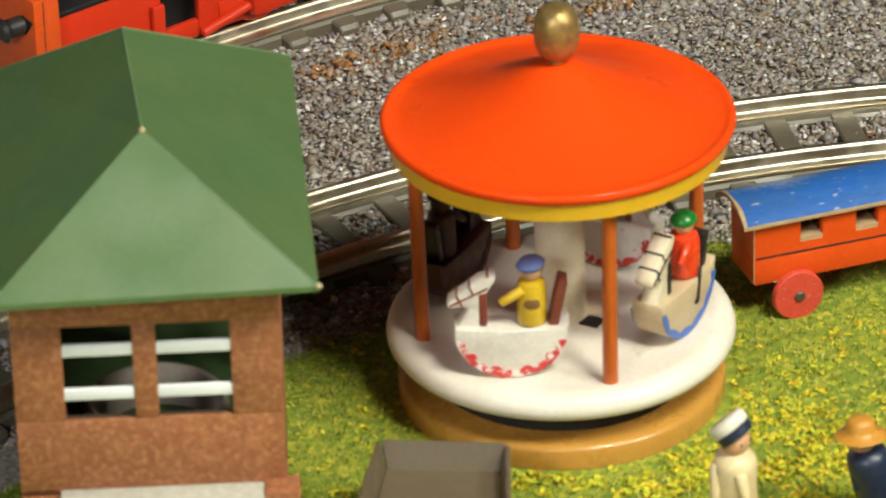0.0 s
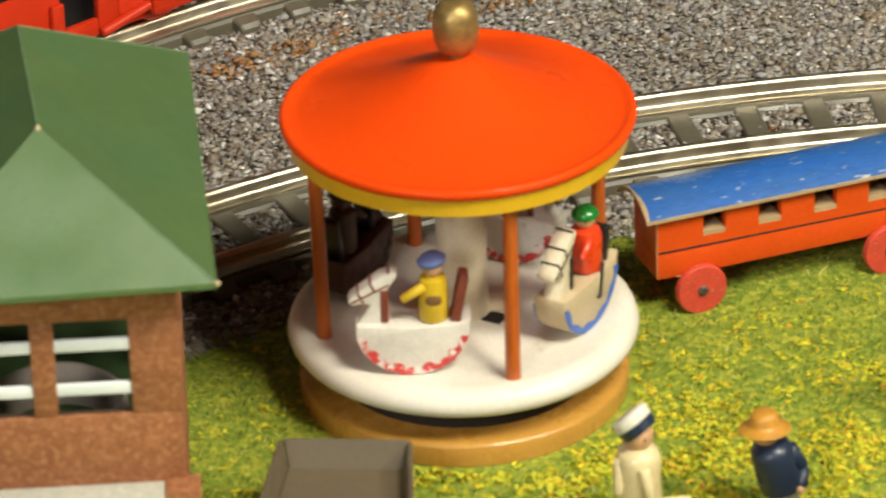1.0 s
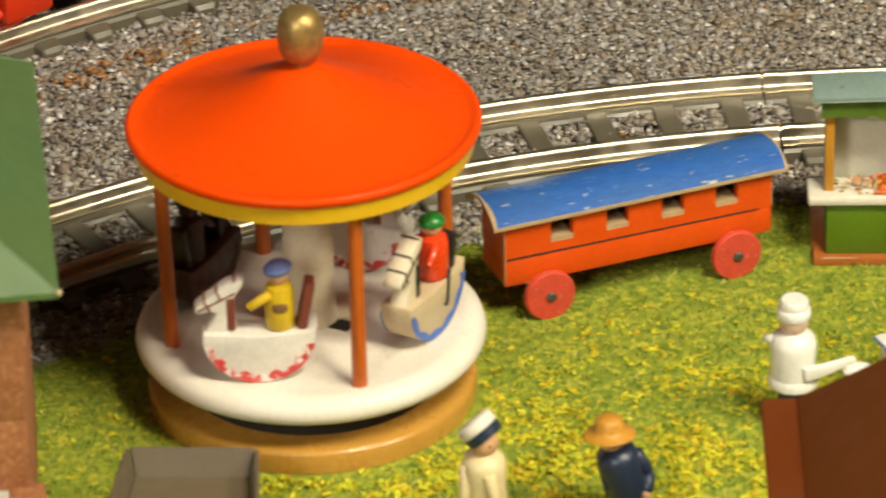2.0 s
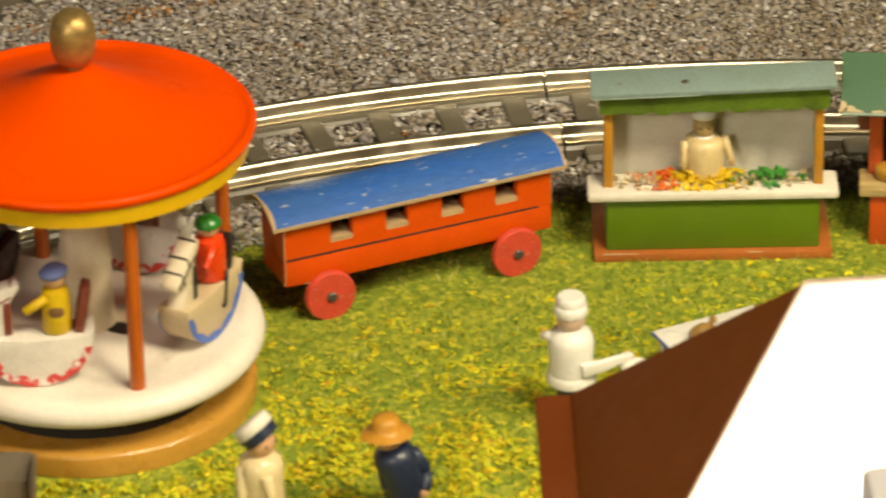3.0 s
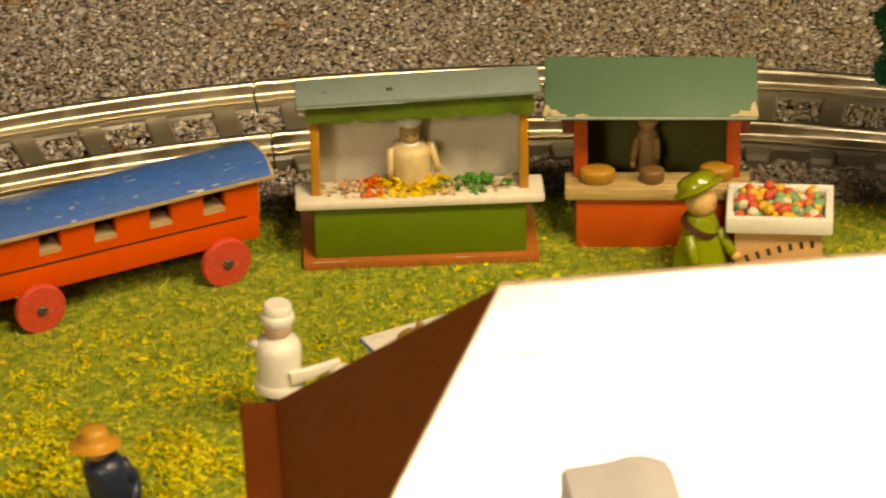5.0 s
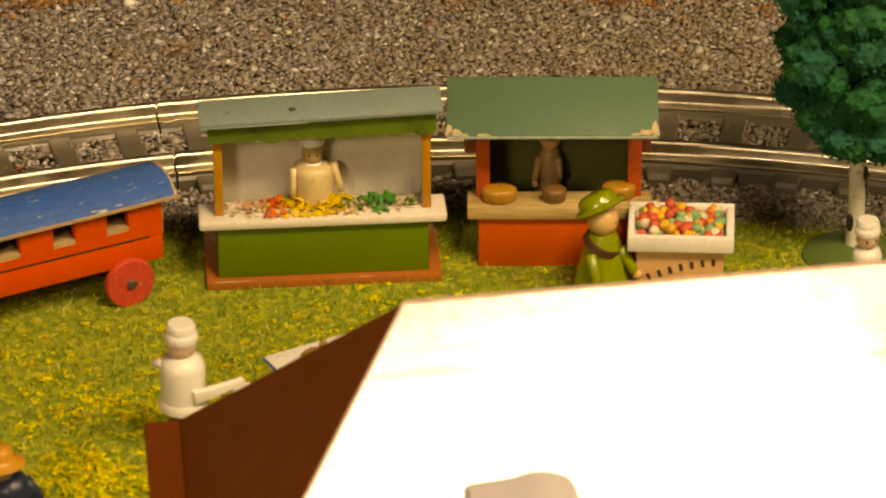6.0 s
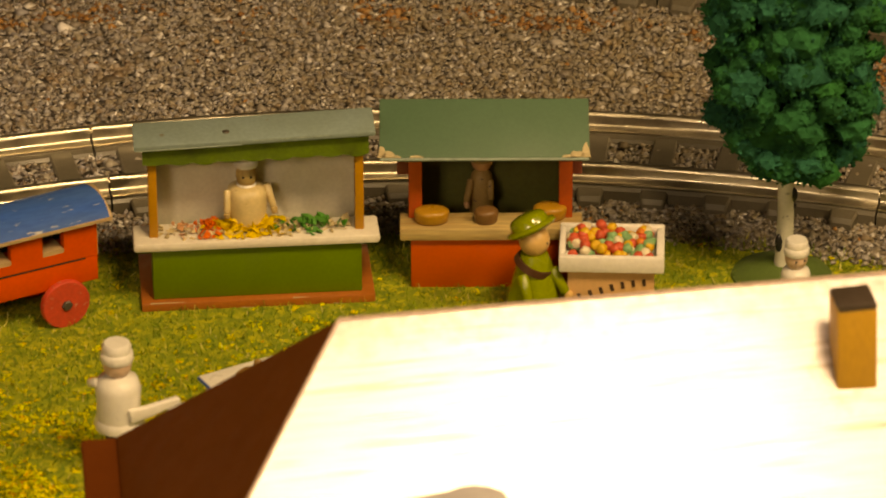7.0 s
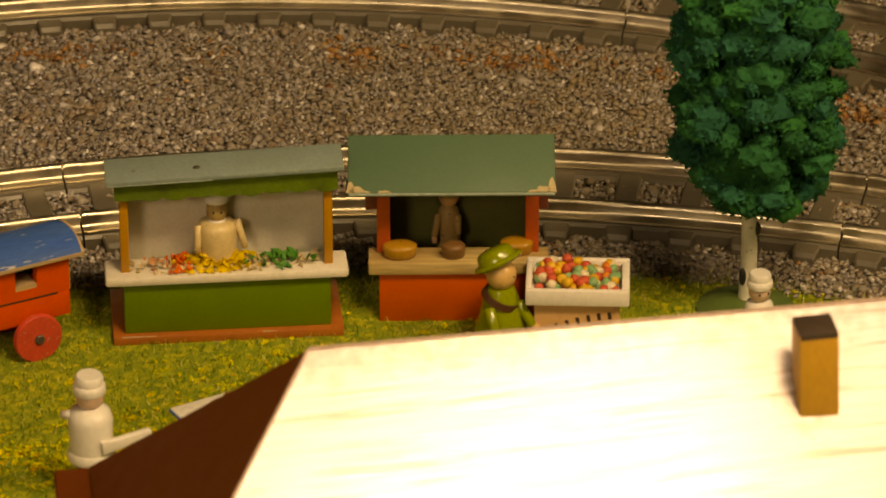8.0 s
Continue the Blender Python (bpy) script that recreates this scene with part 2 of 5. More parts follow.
OLIVE = material("olive_green_glaze", (0.235, 0.285, 0.014), 0.22, coat=0.5)
BUFF = material("buff_coat_paint", (0.76, 0.62, 0.35), 0.35, coat=0.3)
VENDOR = material("worn_cream_doll_paint", (0.72, 0.56, 0.29), 0.35, vary=0.15, size=0.005, worn=(0.22, 0.11, 0.035), worn_at=0.66, worn_size=0.004, worn_soft=0.07, coat=0.2)
DRAB = material("spotted_drab_paint", (0.42, 0.28, 0.11), 0.5, vary=0.15, worn=(0.12, 0.08, 0.05), worn_at=0.66, worn_size=0.0022)
NAVY = material("navy_coat_paint", (0.016, 0.026, 0.06), 0.4, coat=0.2)
HAT_OCHRE = material("ochre_hat_lacquer", (0.55, 0.26, 0.03), 0.42, coat=0.08)
PEACH = material("peach_cart_wood", (0.72, 0.42, 0.20), 0.5, vary=0.08, size=0.006)
ROOF_BROWN = material("dark_brown_roof_paint", (0.150, 0.040, 0.005), 0.5, spec=0.3, vary=0.08, size=0.02, bump=0.06)
EAVE_BROWN = material("red_brown_board_paint", (0.140, 0.032, 0.006), 0.45, spec=0.3, vary=0.1, size=0.02)
ROOF_WHITE = material("white_grained_roof_paint", (0.93, 0.865, 0.96), 0.27, spec=1.0, coat=0.65, vary=0.10, size=0.0016, bump=0.12, grain=0.0008, tint=(0.80, 0.72, 0.73), worn=(0.42, 0.31, 0.28), worn_at=0.57, worn_size=0.0026, worn_soft=0.12, stretch=(0.05, 1, 1))
stain_or_shade(ROOF_WHITE, (0.42, 0.30, 0.27), (0.29, -0.158, 0.112), (9.0, 0.015, 0.015), 0.8, 0.004)
# dark spot round the chimney's foot paints in its cast shadow
stain_or_shade(ROOF_WHITE, (0.24, 0.16, 0.13), (0.2925, -0.182, 0.094), (0.0105, 0.011, 0.011), 0.7, 0.003)
RIDGE_WORN = material("worn_ridge_paint", (0.60, 0.43, 0.36), 0.6, vary=0.3, size=0.003)
CHIMNEY = material("ochre_chimney_paint", (0.60, 0.32, 0.048), 0.5, vary=0.12, size=0.006, bump=0.15, stretch=(1, 1, 0.4), worn=(0.24, 0.11, 0.02), worn_at=0.70, worn_size=0.004, worn_soft=0.1)
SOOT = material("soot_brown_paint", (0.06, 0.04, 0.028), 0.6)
DORMER = material("pale_beige_dormer_paint", (0.50, 0.485, 0.52), 0.6, vary=0.06)
BUFFER_IRON = material("dark_buffer_iron", (0.06, 0.06, 0.062), 0.4, metal=0.6)
LOCO_RED = material("signal_red_tin", (0.58, 0.032, 0.005), 0.38, coat=0.08, spec=0.3, vary=0.06, size=0.01)
LOCO_ORANGE = material("orange_buffer_beam_paint", (0.66, 0.085, 0.006), 0.38, coat=0.1, vary=0.12, size=0.006)
BIRCH = material("white_birch_bark_paint", (0.72, 0.70, 0.60), 0.6, vary=0.08, size=0.004, bump=0.3, worn=(0.02, 0.018, 0.015), worn_at=0.62, worn_size=0.006)
FOAM = [material("dark_green_foam", (0.017, 0.142, 0.050), 0.95, vary=0.3, size=0.002, bump=1.0, grain=0.0007, spec=0.15, island=0.22),
        material("teal_green_foam", (0.017, 0.140, 0.078), 0.95, vary=0.3, size=0.002, bump=1.0, grain=0.0007, spec=0.15, island=0.22),
        material("mid_green_foam", (0.021, 0.172, 0.044), 0.95, vary=0.3, size=0.002, bump=1.0, grain=0.0007, spec=0.15, island=0.22)]
GRAVEL_SHEET = speckled("gravel_bed", [(0.0, (0.17, 0.145, 0.12)), (0.45, (0.26, 0.23, 0.19)), (0.8, (0.32, 0.29, 0.26)), (1.0, (0.40, 0.38, 0.35))], 0.0014)
GRAVEL = grains("crushed_stone", [(0.0, (0.11, 0.095, 0.085)), (0.14, (0.25, 0.185, 0.130)), (0.28, (0.20, 0.185, 0.19)), (0.42, (0.32, 0.265, 0.195)), (0.56, (0.26, 0.24, 0.235)), (0.70, (0.40, 0.355, 0.295)), (0.84, (0.31, 0.295, 0.315)), (0.94, (0.52, 0.485, 0.47)), (1.0, (0.84, 0.80, 0.77))], 0.45, patch=(0.34, 0.215, 0.11), patch_size=0.022)
# browner tint mixed into the stones towards the right end
stain_or_shade(GRAVEL, (0.17, 0.13, 0.045), (0.32, 0.16, 0.0), (0.25, 0.36, 0.36), 0.42, 0.004)
RUST = grains("rust_stained_stone", [(0.0, (0.14, 0.06, 0.018)), (0.4, (0.29, 0.135, 0.042)), (0.8, (0.37, 0.185, 0.06)), (1.0, (0.42, 0.26, 0.12))], 0.7)
GRASS_SHEET = speckled("grass_mat", [(0.0, (0.15, 0.21, 0.014)), (0.5, (0.24, 0.29, 0.02)), (0.85, (0.34, 0.36, 0.028)), (1.0, (0.48, 0.44, 0.03))], 0.0018, 0.2)
GRASS = grains("grass_fibres", [(0.0, (0.07, 0.145, 0.018)), (0.35, (0.14, 0.225, 0.020)), (0.7, (0.26, 0.325, 0.030)), (0.9, (0.49, 0.46, 0.07)), (1.0, (0.70, 0.60, 0.22))], 0.7, spec=0.25, patch=(0.40, 0.38, 0.030), patch_size=0.010)
FLOWER = grains("yellow_flock", [(0.0, (0.40, 0.48, 0.03)), (0.4, (0.60, 0.60, 0.035)), (0.75, (0.76, 0.64, 0.03)), (0.93, (0.76, 0.52, 0.03)), (1.0, (0.58, 0.24, 0.03))], 0.8, spec=0.2)
CANDY = [material(n, c, 0.55, vary=0.10, size=0.002) for n, c in (("candy_red", (0.62, 0.095, 0.045)), ("candy_green", (0.20, 0.40, 0.18)), ("candy_yellow", (0.72, 0.42, 0.04)), ("candy_cream", (0.72, 0.63, 0.44)), ("candy_orange", (0.72, 0.20, 0.03)))]
FLOWERS = {"orange": material("orange_flower_paint", (0.75, 0.14, 0.015), 0.5), "yellow": material("yellow_flower_paint", (0.78, 0.54, 0.02), 0.5), "leaf": material("green_leaf_paint", (0.05, 0.24, 0.03), 0.5), "straw": material("straw_flower_paint", (0.60, 0.48, 0.27), 0.6), "pink": material("salmon_flower_paint", (0.55, 0.27, 0.13), 0.5)}
FOOT_GREEN = material("dull_green_foot_paint", (0.095, 0.155, 0.035), 0.6, vary=0.15, size=0.006)
BREAD = material("ochre_bread_lacquer", (0.46, 0.23, 0.03), 0.35, coat=0.3)
BREAD_DARK = material("brown_bread_lacquer", (0.20, 0.10, 0.035), 0.4)
ROAST = material("golden_roast_lacquer", (0.36, 0.21, 0.06), 0.3, vary=0.25, size=0.003, coat=0.3, tint=(0.2, 0.1, 0.03))
WALL_PAINT = material("room_wall_paint", (0.14, 0.122, 0.10), 0.8, vary=0.05, size=0.4, grain=0.01)
# paler than the other walls, an unseen reflector that brightens the rails
REFLECTOR_WALL = material("reflector_wall_paint", (0.62, 0.57, 0.48), 0.8, vary=0.05, size=0.4, grain=0.01)
CEILING_PAINT = material("room_ceiling_paint", (0.22, 0.205, 0.18), 0.85, vary=0.04, size=0.4, grain=0.01)
FLOOR_BOARDS = material("room_floor_boards", (0.18, 0.12, 0.07), 0.5, vary=0.2, size=0.05, grain=0.004)
LAMP_GLOW = lamp_glow("lit_lamp_face", (1.0, 0.87, 0.70), 8.0)
LETTER = material("dark_brown_lettering", (0.06, 0.03, 0.02), 0.6)

# ---- mesh helpers ----


def link_mesh(name, bm, mats, parent=None, smooth=None, m=None):
    me = bpy.data.meshes.new(name)
    bm.normal_update()
    if smooth is not None:
        for f in bm.faces:
            f.smooth = True
        for e in bm.edges:
            if len(e.link_faces) == 2 and e.calc_face_angle(0) > radians(smooth):
                e.smooth = False
    bm.to_mesh(me)
    bm.free()
    for x in mats if isinstance(mats, (list, tuple)) else [mats]:
        me.materials.append(x)
    ob = new(name, me)
    if parent:
        ob.parent = parent
    if m is not None:
        ob.matrix_basis = m
    return ob


def part(name, bm, mats, parent, label="", smooth=35, m=None):
    ob = link_mesh(name, bm, mats, parent, smooth, m)
    if label:
        ob["label"] = label
    return ob


def thing(name, m, label, category, group="", kind=""):
    ob = new(name)
    ob.empty_display_size = 0.01
    ob.matrix_basis = m
    return tagged(ob, label, category, group, kind)


def box(lo, hi, bevel=0.0, bm=None, mat=0, m=None, segs=2):
    out = bm or bmesh.new()
    tmp = bmesh.new()
    bmesh.ops.create_cube(tmp, size=1)
    for v in tmp.verts:
        v.co = Vector([lo[i] + (v.co[i] + 0.5) * (hi[i] - lo[i]) for i in range(3)])
    if bevel:
        bmesh.ops.bevel(tmp, geom=tmp.edges[:], offset=bevel, segments=segs, affect="EDGES", profile=0.5)
    return merge(out, tmp, mat, m)


def merge(out, tmp, mat=0, m=None):
    if m is not None:
        bmesh.ops.transform(tmp, matrix=m, verts=tmp.verts)
    back = {}
    for v in tmp.verts:
        back[v] = out.verts.new(v.co)
    for f in tmp.faces:
        try:
            g = out.faces.new([back[v] for v in f.verts])
            g.material_index = mat if mat is not None else f.material_index
        except ValueError:
            pass
    tmp.free()
    return out


def lathe(profile, n=48, bm=None, mat=0, m=None, mats=None):
    """Turned on a lathe: (radius, height) pairs, from bottom to top."""
    out = bm or bmesh.new()
    tmp = bmesh.new()
    rings = []
    for r, z in profile:
        if r < 1e-7:
            rings.append([tmp.verts.new((0, 0, z))])
        else:
            rings.append([tmp.verts.new((r * math.cos(2 * math.pi * i / n), r * math.sin(2 * math.pi * i / n), z)) for i in range(n)])
    for k, (a, b) in enumerate(zip(rings, rings[1:])):
        for i in range(n):
            j = (i + 1) % n
            vs = [a[0], b[j], b[i]] if len(a) == 1 else [a[i], a[j], b[0]] if len(b) == 1 else [a[i], a[j], b[j], b[i]]
            if len(set(vs)) > 2:
                f = tmp.faces.new(vs)
                f.material_index = mats[k] if mats else mat
    return merge(out, tmp, None, m)


def prism(outline, y0, y1, bm=None, mat=0, m=None, bevel=0.0, side=None):
    """An outline in x and z, given a thickness from y0 to y1."""
    out = bm or bmesh.new()
    tmp = bmesh.new()
    a = [tmp.verts.new((x, y0, z)) for x, z in outline]
    b = [tmp.verts.new((x, y1, z)) for x, z in outline]
    k = len(outline)
    fs = [tmp.faces.new(a), tmp.faces.new(b[::-1])]
    for f in fs:
        f.material_index = mat
    for i in range(k):
        f = tmp.faces.new([a[(i + 1) % k], a[i], b[i], b[(i + 1) % k]])
        f.material_index = mat if side is None else side
    bmesh.ops.recalc_face_normals(tmp, faces=tmp.faces[:])
    if bevel:
        es = [e for e in tmp.edges if len(e.link_faces) == 2 and e.calc_face_angle(0) > radians(50)]
        bmesh.ops.bevel(tmp, geom=es, offset=bevel, segments=2, affect="EDGES", profile=0.5)
    return merge(out, tmp, None, m)


def ball(c, r, bm=None, mat=0, subdiv=2, m=None):
    """A ball or egg; r may hold three radii."""
    out = bm or bmesh.new()
    tmp = bmesh.new()
    rr = r if isinstance(r, (tuple, list)) else (r, r, r)
    bmesh.ops.create_uvsphere(tmp, u_segments=8 * subdiv, v_segments=5 * subdiv, radius=1)
    for v in tmp.verts:
        v.co = Vector((c[0] + v.co.x * rr[0], c[1] + v.co.y * rr[1], c[2] + v.co.z * rr[2]))
    return merge(out, tmp, mat, m)


def rod(a, b, r, r2=None, bm=None, mat=0, n=14, bevel=0.0):
    """A round bar from a to b."""
    a, b = Vector(a), Vector(b)
    length = (b - a).length
    m = Matrix.Translation(a) @ (b - a).to_track_quat("Z", "Y").to_matrix().to_4x4()
    r2 = r if r2 is None else r2
    e = min(r, r2) * 0.3
    return lathe([(0, 0), (r - e, 0), (r, e), (r2, length - e), (r2 - e, length), (0, length)], n, bm, mat, m)


def sweep_arc(profile, r, a0, a1, n, bm=None, mat=0):
    """A closed profile (outward, up) carried along a circle's arc."""
    out = bm or bmesh.new()
    rings = []
    for i in range(n + 1):
        a = a0 + (a1 - a0) * i / n
        rings.append([out.verts.new(((r + d) * math.cos(a), (r + d) * math.sin(a), z)) for d, z in profile])
    k = len(profile)
    for p, q in zip(rings, rings[1:]):
        for i in range(k):
            j = (i + 1) % k
            out.faces.new([p[i], p[j], q[j], q[i]]).material_index = mat
    out.faces.new(rings[0][::-1]).material_index = mat
    out.faces.new(rings[-1]).material_index = mat
    bmesh.ops.recalc_face_normals(out, faces=out.faces[:])
    return out


# ---- the room ----


def slab(name, lo, hi, mat, label, category):
    return tagged(link_mesh(name, box(lo, hi), mat), label, category, kind="structure")


slab("floor", (-3, -3.2, -0.92), (3.4, 3.2, -0.80), FLOOR_BOARDS, "brown boarded floor of the exhibition room", "floor")
slab("wall_north", (-3, 3.2, -0.92), (3.4, 3.3, 1.9), REFLECTOR_WALL, "unseen cream room wall, kept pale as a reflector for the rails", "wall")
slab("wall_south", (-3, -3.3, -0.92), (3.4, -3.2, 1.9), WALL_PAINT, "plain beige painted room wall", "wall")
slab("wall_west", (-3.1, -3.3, -0.92), (-3, 3.3, 1.9), WALL_PAINT, "plain beige painted room wall", "wall")
slab("wall_east", (3.4, -3.3, -0.92), (3.5, 3.3, 1.9), WALL_PAINT, "plain beige painted room wall", "wall")
slab("ceiling", (-3.1, -3.3, 1.9), (3.5, 3.3, 2.0), CEILING_PAINT, "plain pale room ceiling with a hanging lamp", "ceiling")


def ceiling_lamp(at, w, h, label):
    """A lamp that hangs from the ceiling, its glowing face just above the light's place."""
    m = look(at, (0.1, 0, 0)) @ pose(0, 0, 0.004)
    lamp = thing("ceiling_lamp", m, label, "lamp")
    part("housing", box((-w / 2 - 0.02, -h / 2 - 0.02, 0.018), (w / 2 + 0.02, h / 2 + 0.02, 0.07), 0.006), CEILING_PAINT, lamp)
    part("diffuser", box((-w / 2, -h / 2, 0.008), (w / 2, h / 2, 0.02), 0.003), LAMP_GLOW, lamp, "glowing warm diffuser")
    if at[2] < 1.8:
        up = m.to_3x3().inverted() @ Vector((0, 0, 1))
        top = up * ((1.895 - m.translation.z) - 0.05 * (m.to_3x3() @ Vector((0, 0, 1))).z) + Vector((0, 0, 0.05))
        part("cord", rod((0, 0, 0.05), top, 0.006), BLACK, lamp)


ceiling_lamp(KEY, 0.25, 0.25, "square warm pendant lamp over the layout, switched on")


def standing_lamp(at, target, w, label):
    """A square lamp head on a pole that stands on the floor."""
    m = Matrix.Translation((at[0], at[1], -0.80))
    lamp = thing("floor_lamp", m, label, "lamp", "standing lamps")
    head = m.inverted() @ look(at, target) @ pose(0, 0, 0.004)
    part("housing", box((-w / 2 - 0.02, -w / 2 - 0.02, 0.018), (w / 2 + 0.02, w / 2 + 0.02, 0.06), 0.006), BLACK, lamp, "", 35, head)
    part("diffuser", box((-w / 2, -w / 2, 0.008), (w / 2, w / 2, 0.02), 0.003), LAMP_GLOW, lamp, "glowing warm diffuser", 35, head)
    back = head @ Vector((0, 0, 0.07))
    part("pole", rod((back.x, back.y, 0.01), back, 0.012), BLACK, lamp)
    part("foot", lathe([(0, 0), (0.13, 0), (0.13, 0.008), (0.02, 0.02), (0, 0.02)], 36, m=Matrix.Translation((back.x, back.y, 0))), BLACK, lamp)


standing_lamp(FILL, (0.05, 0, 0), 0.30, "low standing square lamp in front of the layout, switched on")
standing_lamp(SIDE, (0.2, 0, 0), 0.26, "tall standing square lamp beside the layout, switched on")

table = thing("layout_table", pose(0.1, 0.0, -0.8), "wooden table that carries the toy railway layout", "table")
part("tabletop", box((-1.3, -0.62, 0.76), (1.3, 1.2, 0.797), 0.004), BARE_WOOD, table)
for sx in (-1.2, 1.2):
    for sy in (-0.55, 1.1):
        part("leg", box((sx - 0.03, sy - 0.03, 0), (sx + 0.03, sy + 0.03, 0.76), 0.004), BARE_WOOD, table)

# ---- ground: gravel sheet with a round lawn inside the inner track ----
INNER, OUTER = (0.159, -0.330), (0.1444, -0.1465)
GRASS_R, GAUGE = 0.424, 0.0345
INNER_RAIL, OUTER_RAIL = 0.4527, 0.428


def ground_sheet():
    bm = bmesh.new()
    nx, ny = 130, 91
    grid = [[bm.verts.new((-1.2 + 2.6 * i / nx, -0.62 + 1.82 * j / ny, -0.0012 + 0.0008 * noise.noise((i * 0.4, j * 0.4, 0)))) for j in range(ny + 1)] for i in range(nx + 1)]
    for i in range(nx):
        for j in range(ny):
            bm.faces.new([grid[i][j], grid[i + 1][j], grid[i + 1][j + 1], grid[i][j + 1]])
    return tagged(link_mesh("ground", bm, GRAVEL_SHEET, None, 180), "grey gravel ballast sheet of the railway layout", "gravel", kind="structure")


def lawn():
    bm = bmesh.new()
    mid = bm.verts.new((INNER[0], INNER[1], 0.0002))
    prev = None
    rings = []
    for k, r in enumerate((0.1, 0.2, 0.3, 0.36, 0.40, GRASS_R)):
        row = []
        for i in range(180):
            a = 2 * math.pi * i / 180
            rr = r + (0.0035 * noise.noise((math.cos(a) * 14, math.sin(a) * 14, 2)) if k == 5 else 0)
            y = max(-0.61, INNER[1] + rr * math.sin(a))
            row.append(bm.verts.new((INNER[0] + rr * math.cos(a), y, 0.0002 if k < 5 else -0.0008)))
        rings.append(row)
    for i in range(180):
        bm.faces.new([mid, rings[0][i], rings[0][(i + 1) % 180]])
        for p, q in zip(rings, rings[1:]):
            try:
                bm.faces.new([p[i], q[i], q[(i + 1) % 180], p[(i + 1) % 180]])
            except ValueError:
                pass
    return tagged(link_mesh("lawn", bm, GRASS_SHEET, None, 180), "green flocked grass mat with yellow flecks", "grass", kind="structure")


ground_sheet()
lawn()

# ---- railway tracks ----
RAIL = [(-0.0048, 0.0045), (-0.0047, 0.0051), (-0.0020, 0.0054), (-0.0014, 0.0062), (-0.0015, 0.0082), (-0.0011, 0.0091), (-0.0004, 0.0096), (0.0004, 0.0096), (0.0011, 0.0091), (0.0015, 0.0082), (0.0014, 0.0062), (0.0020, 0.0054), (0.0047, 0.0051), (0.0048, 0.0045)]


def track_section(name, rn, centre, start, label, span=30.0):
    """A curved section of 30 degrees: two tin rails on a grey moulded bed with open sleepers."""
    rf = rn + GAUGE
    sec = thing(name, pose(centre[0], centre[1], 0, 0, 0, start), label, "railway track", "sections of railway track", "")
    a0, a1 = radians(0.04), radians(span - 0.04)
    for r in (rn, rf):
        part("rail", sweep_arc(RAIL, r, a0, a1, 60), STEEL, sec, "shiny tin rail", 60)
    for r0, r1 in ((rn - 0.0060, rn + 0.0082), (rf - 0.0082, rf + 0.0060)):
        bm = bmesh.new()
        sweep_arc([(r0, -0.001), (r0, 0.0030), (r0 + 0.0008, 0.0040), (r0 + 0.0025, 0.0044), (r1 - 0.0006, 0.0044), (r1 - 0.0002, 0.0042), (r1, -0.001)], 0.0, a0, a1, 60, bm)
        part("bed_strip", bm, BED, sec, "", 25)
    first = None
    for k in range(round(span / 2.5)):
        a = radians(1.25 + 2.5 * k)
        if first is None:
            bm = bmesh.new()
            w = 0.0037
            rows = ((rn - 0.0108, w * 0.86, 0.0016), (rn - 0.0098, w, 0.0030), (rn - 0.0060, w * 1.15, 0.0037), (rn, w, 0.0043), (rn + 0.0085, w, 0.0043), (rf - 0.0085, w, 0.0043), (rf, w, 0.0043), (rf + 0.0060, w * 1.15, 0.0037), (rf + 0.0098, w, 0.0030), (rf + 0.0108, w * 0.86, 0.0016))
            prev = None
            for r, hw, z in rows:
                row = [bm.verts.new((r, -hw, -0.001)), bm.verts.new((r, -hw, z - 0.0005)), bm.verts.new((r, -hw + 0.0006, z)), bm.verts.new((r, hw - 0.0006, z)), bm.verts.new((r, hw, z - 0.0005)), bm.verts.new((r, hw, -0.001))]
                if prev:
                    for i in range(5):
                        bm.faces.new([prev[i], prev[i + 1], row[i + 1], row[i]])
                else:
                    bm.faces.new(row)
                prev = row
            bm.faces.new(prev[::-1])
            bmesh.ops.recalc_face_normals(bm, faces=bm.faces[:])
            ob = part("sleeper", bm, BED, sec, "", 12, pose(0, 0, 0, 0, 0, math.degrees(a)))
            first = ob
        else:
            ob = new("sleeper", first.data)
            ob.parent = sec
            ob.matrix_basis = pose(0, 0, 0, 0, 0, math.degrees(a))
    for r in (rn, rf):
        a = span - 0.3
        pin = rod((r * math.cos(radians(a)), r * math.sin(radians(a)), 0.0075), (r * math.cos(radians(a + 0.6)), r * math.sin(radians(a + 0.6)), 0.0075), 0.0012)
        part("joint_pin", pin, STEEL, sec)
        bm = sweep_arc([(d * 1.10, z + (0.00025 if z > 0.006 else 0.0)) for d, z in RAIL], r, radians(span - 0.62), radians(span - 0.10), 6)
        part("joint_sleeve", bm, STEEL, sec, "bright tin sleeve at the joint", 60)
    return sec


inner = track_section("railway_track", INNER_RAIL, INNER, 61.5, "curved inner track section, tin rails on grey bed beside the lawn")
for a in (31.5, 91.5, 121.5):
    copy_thing(inner, pose(INNER[0], INNER[1], 0, 0, 0, a))
outer = track_section("railway_track", OUTER_RAIL, OUTER, 61.9, "curved outer track section, tin rails on grey bed in the gravel")
copy_thing(outer, pose(OUTER[0], OUTER[1], 0, 0, 0, 31.9))
track_section("railway_track", OUTER_RAIL, OUTER, 91.9, "long curved outer track section that carries the locomotive", 60.0)

# ---- dolls: each one plain mesh ----


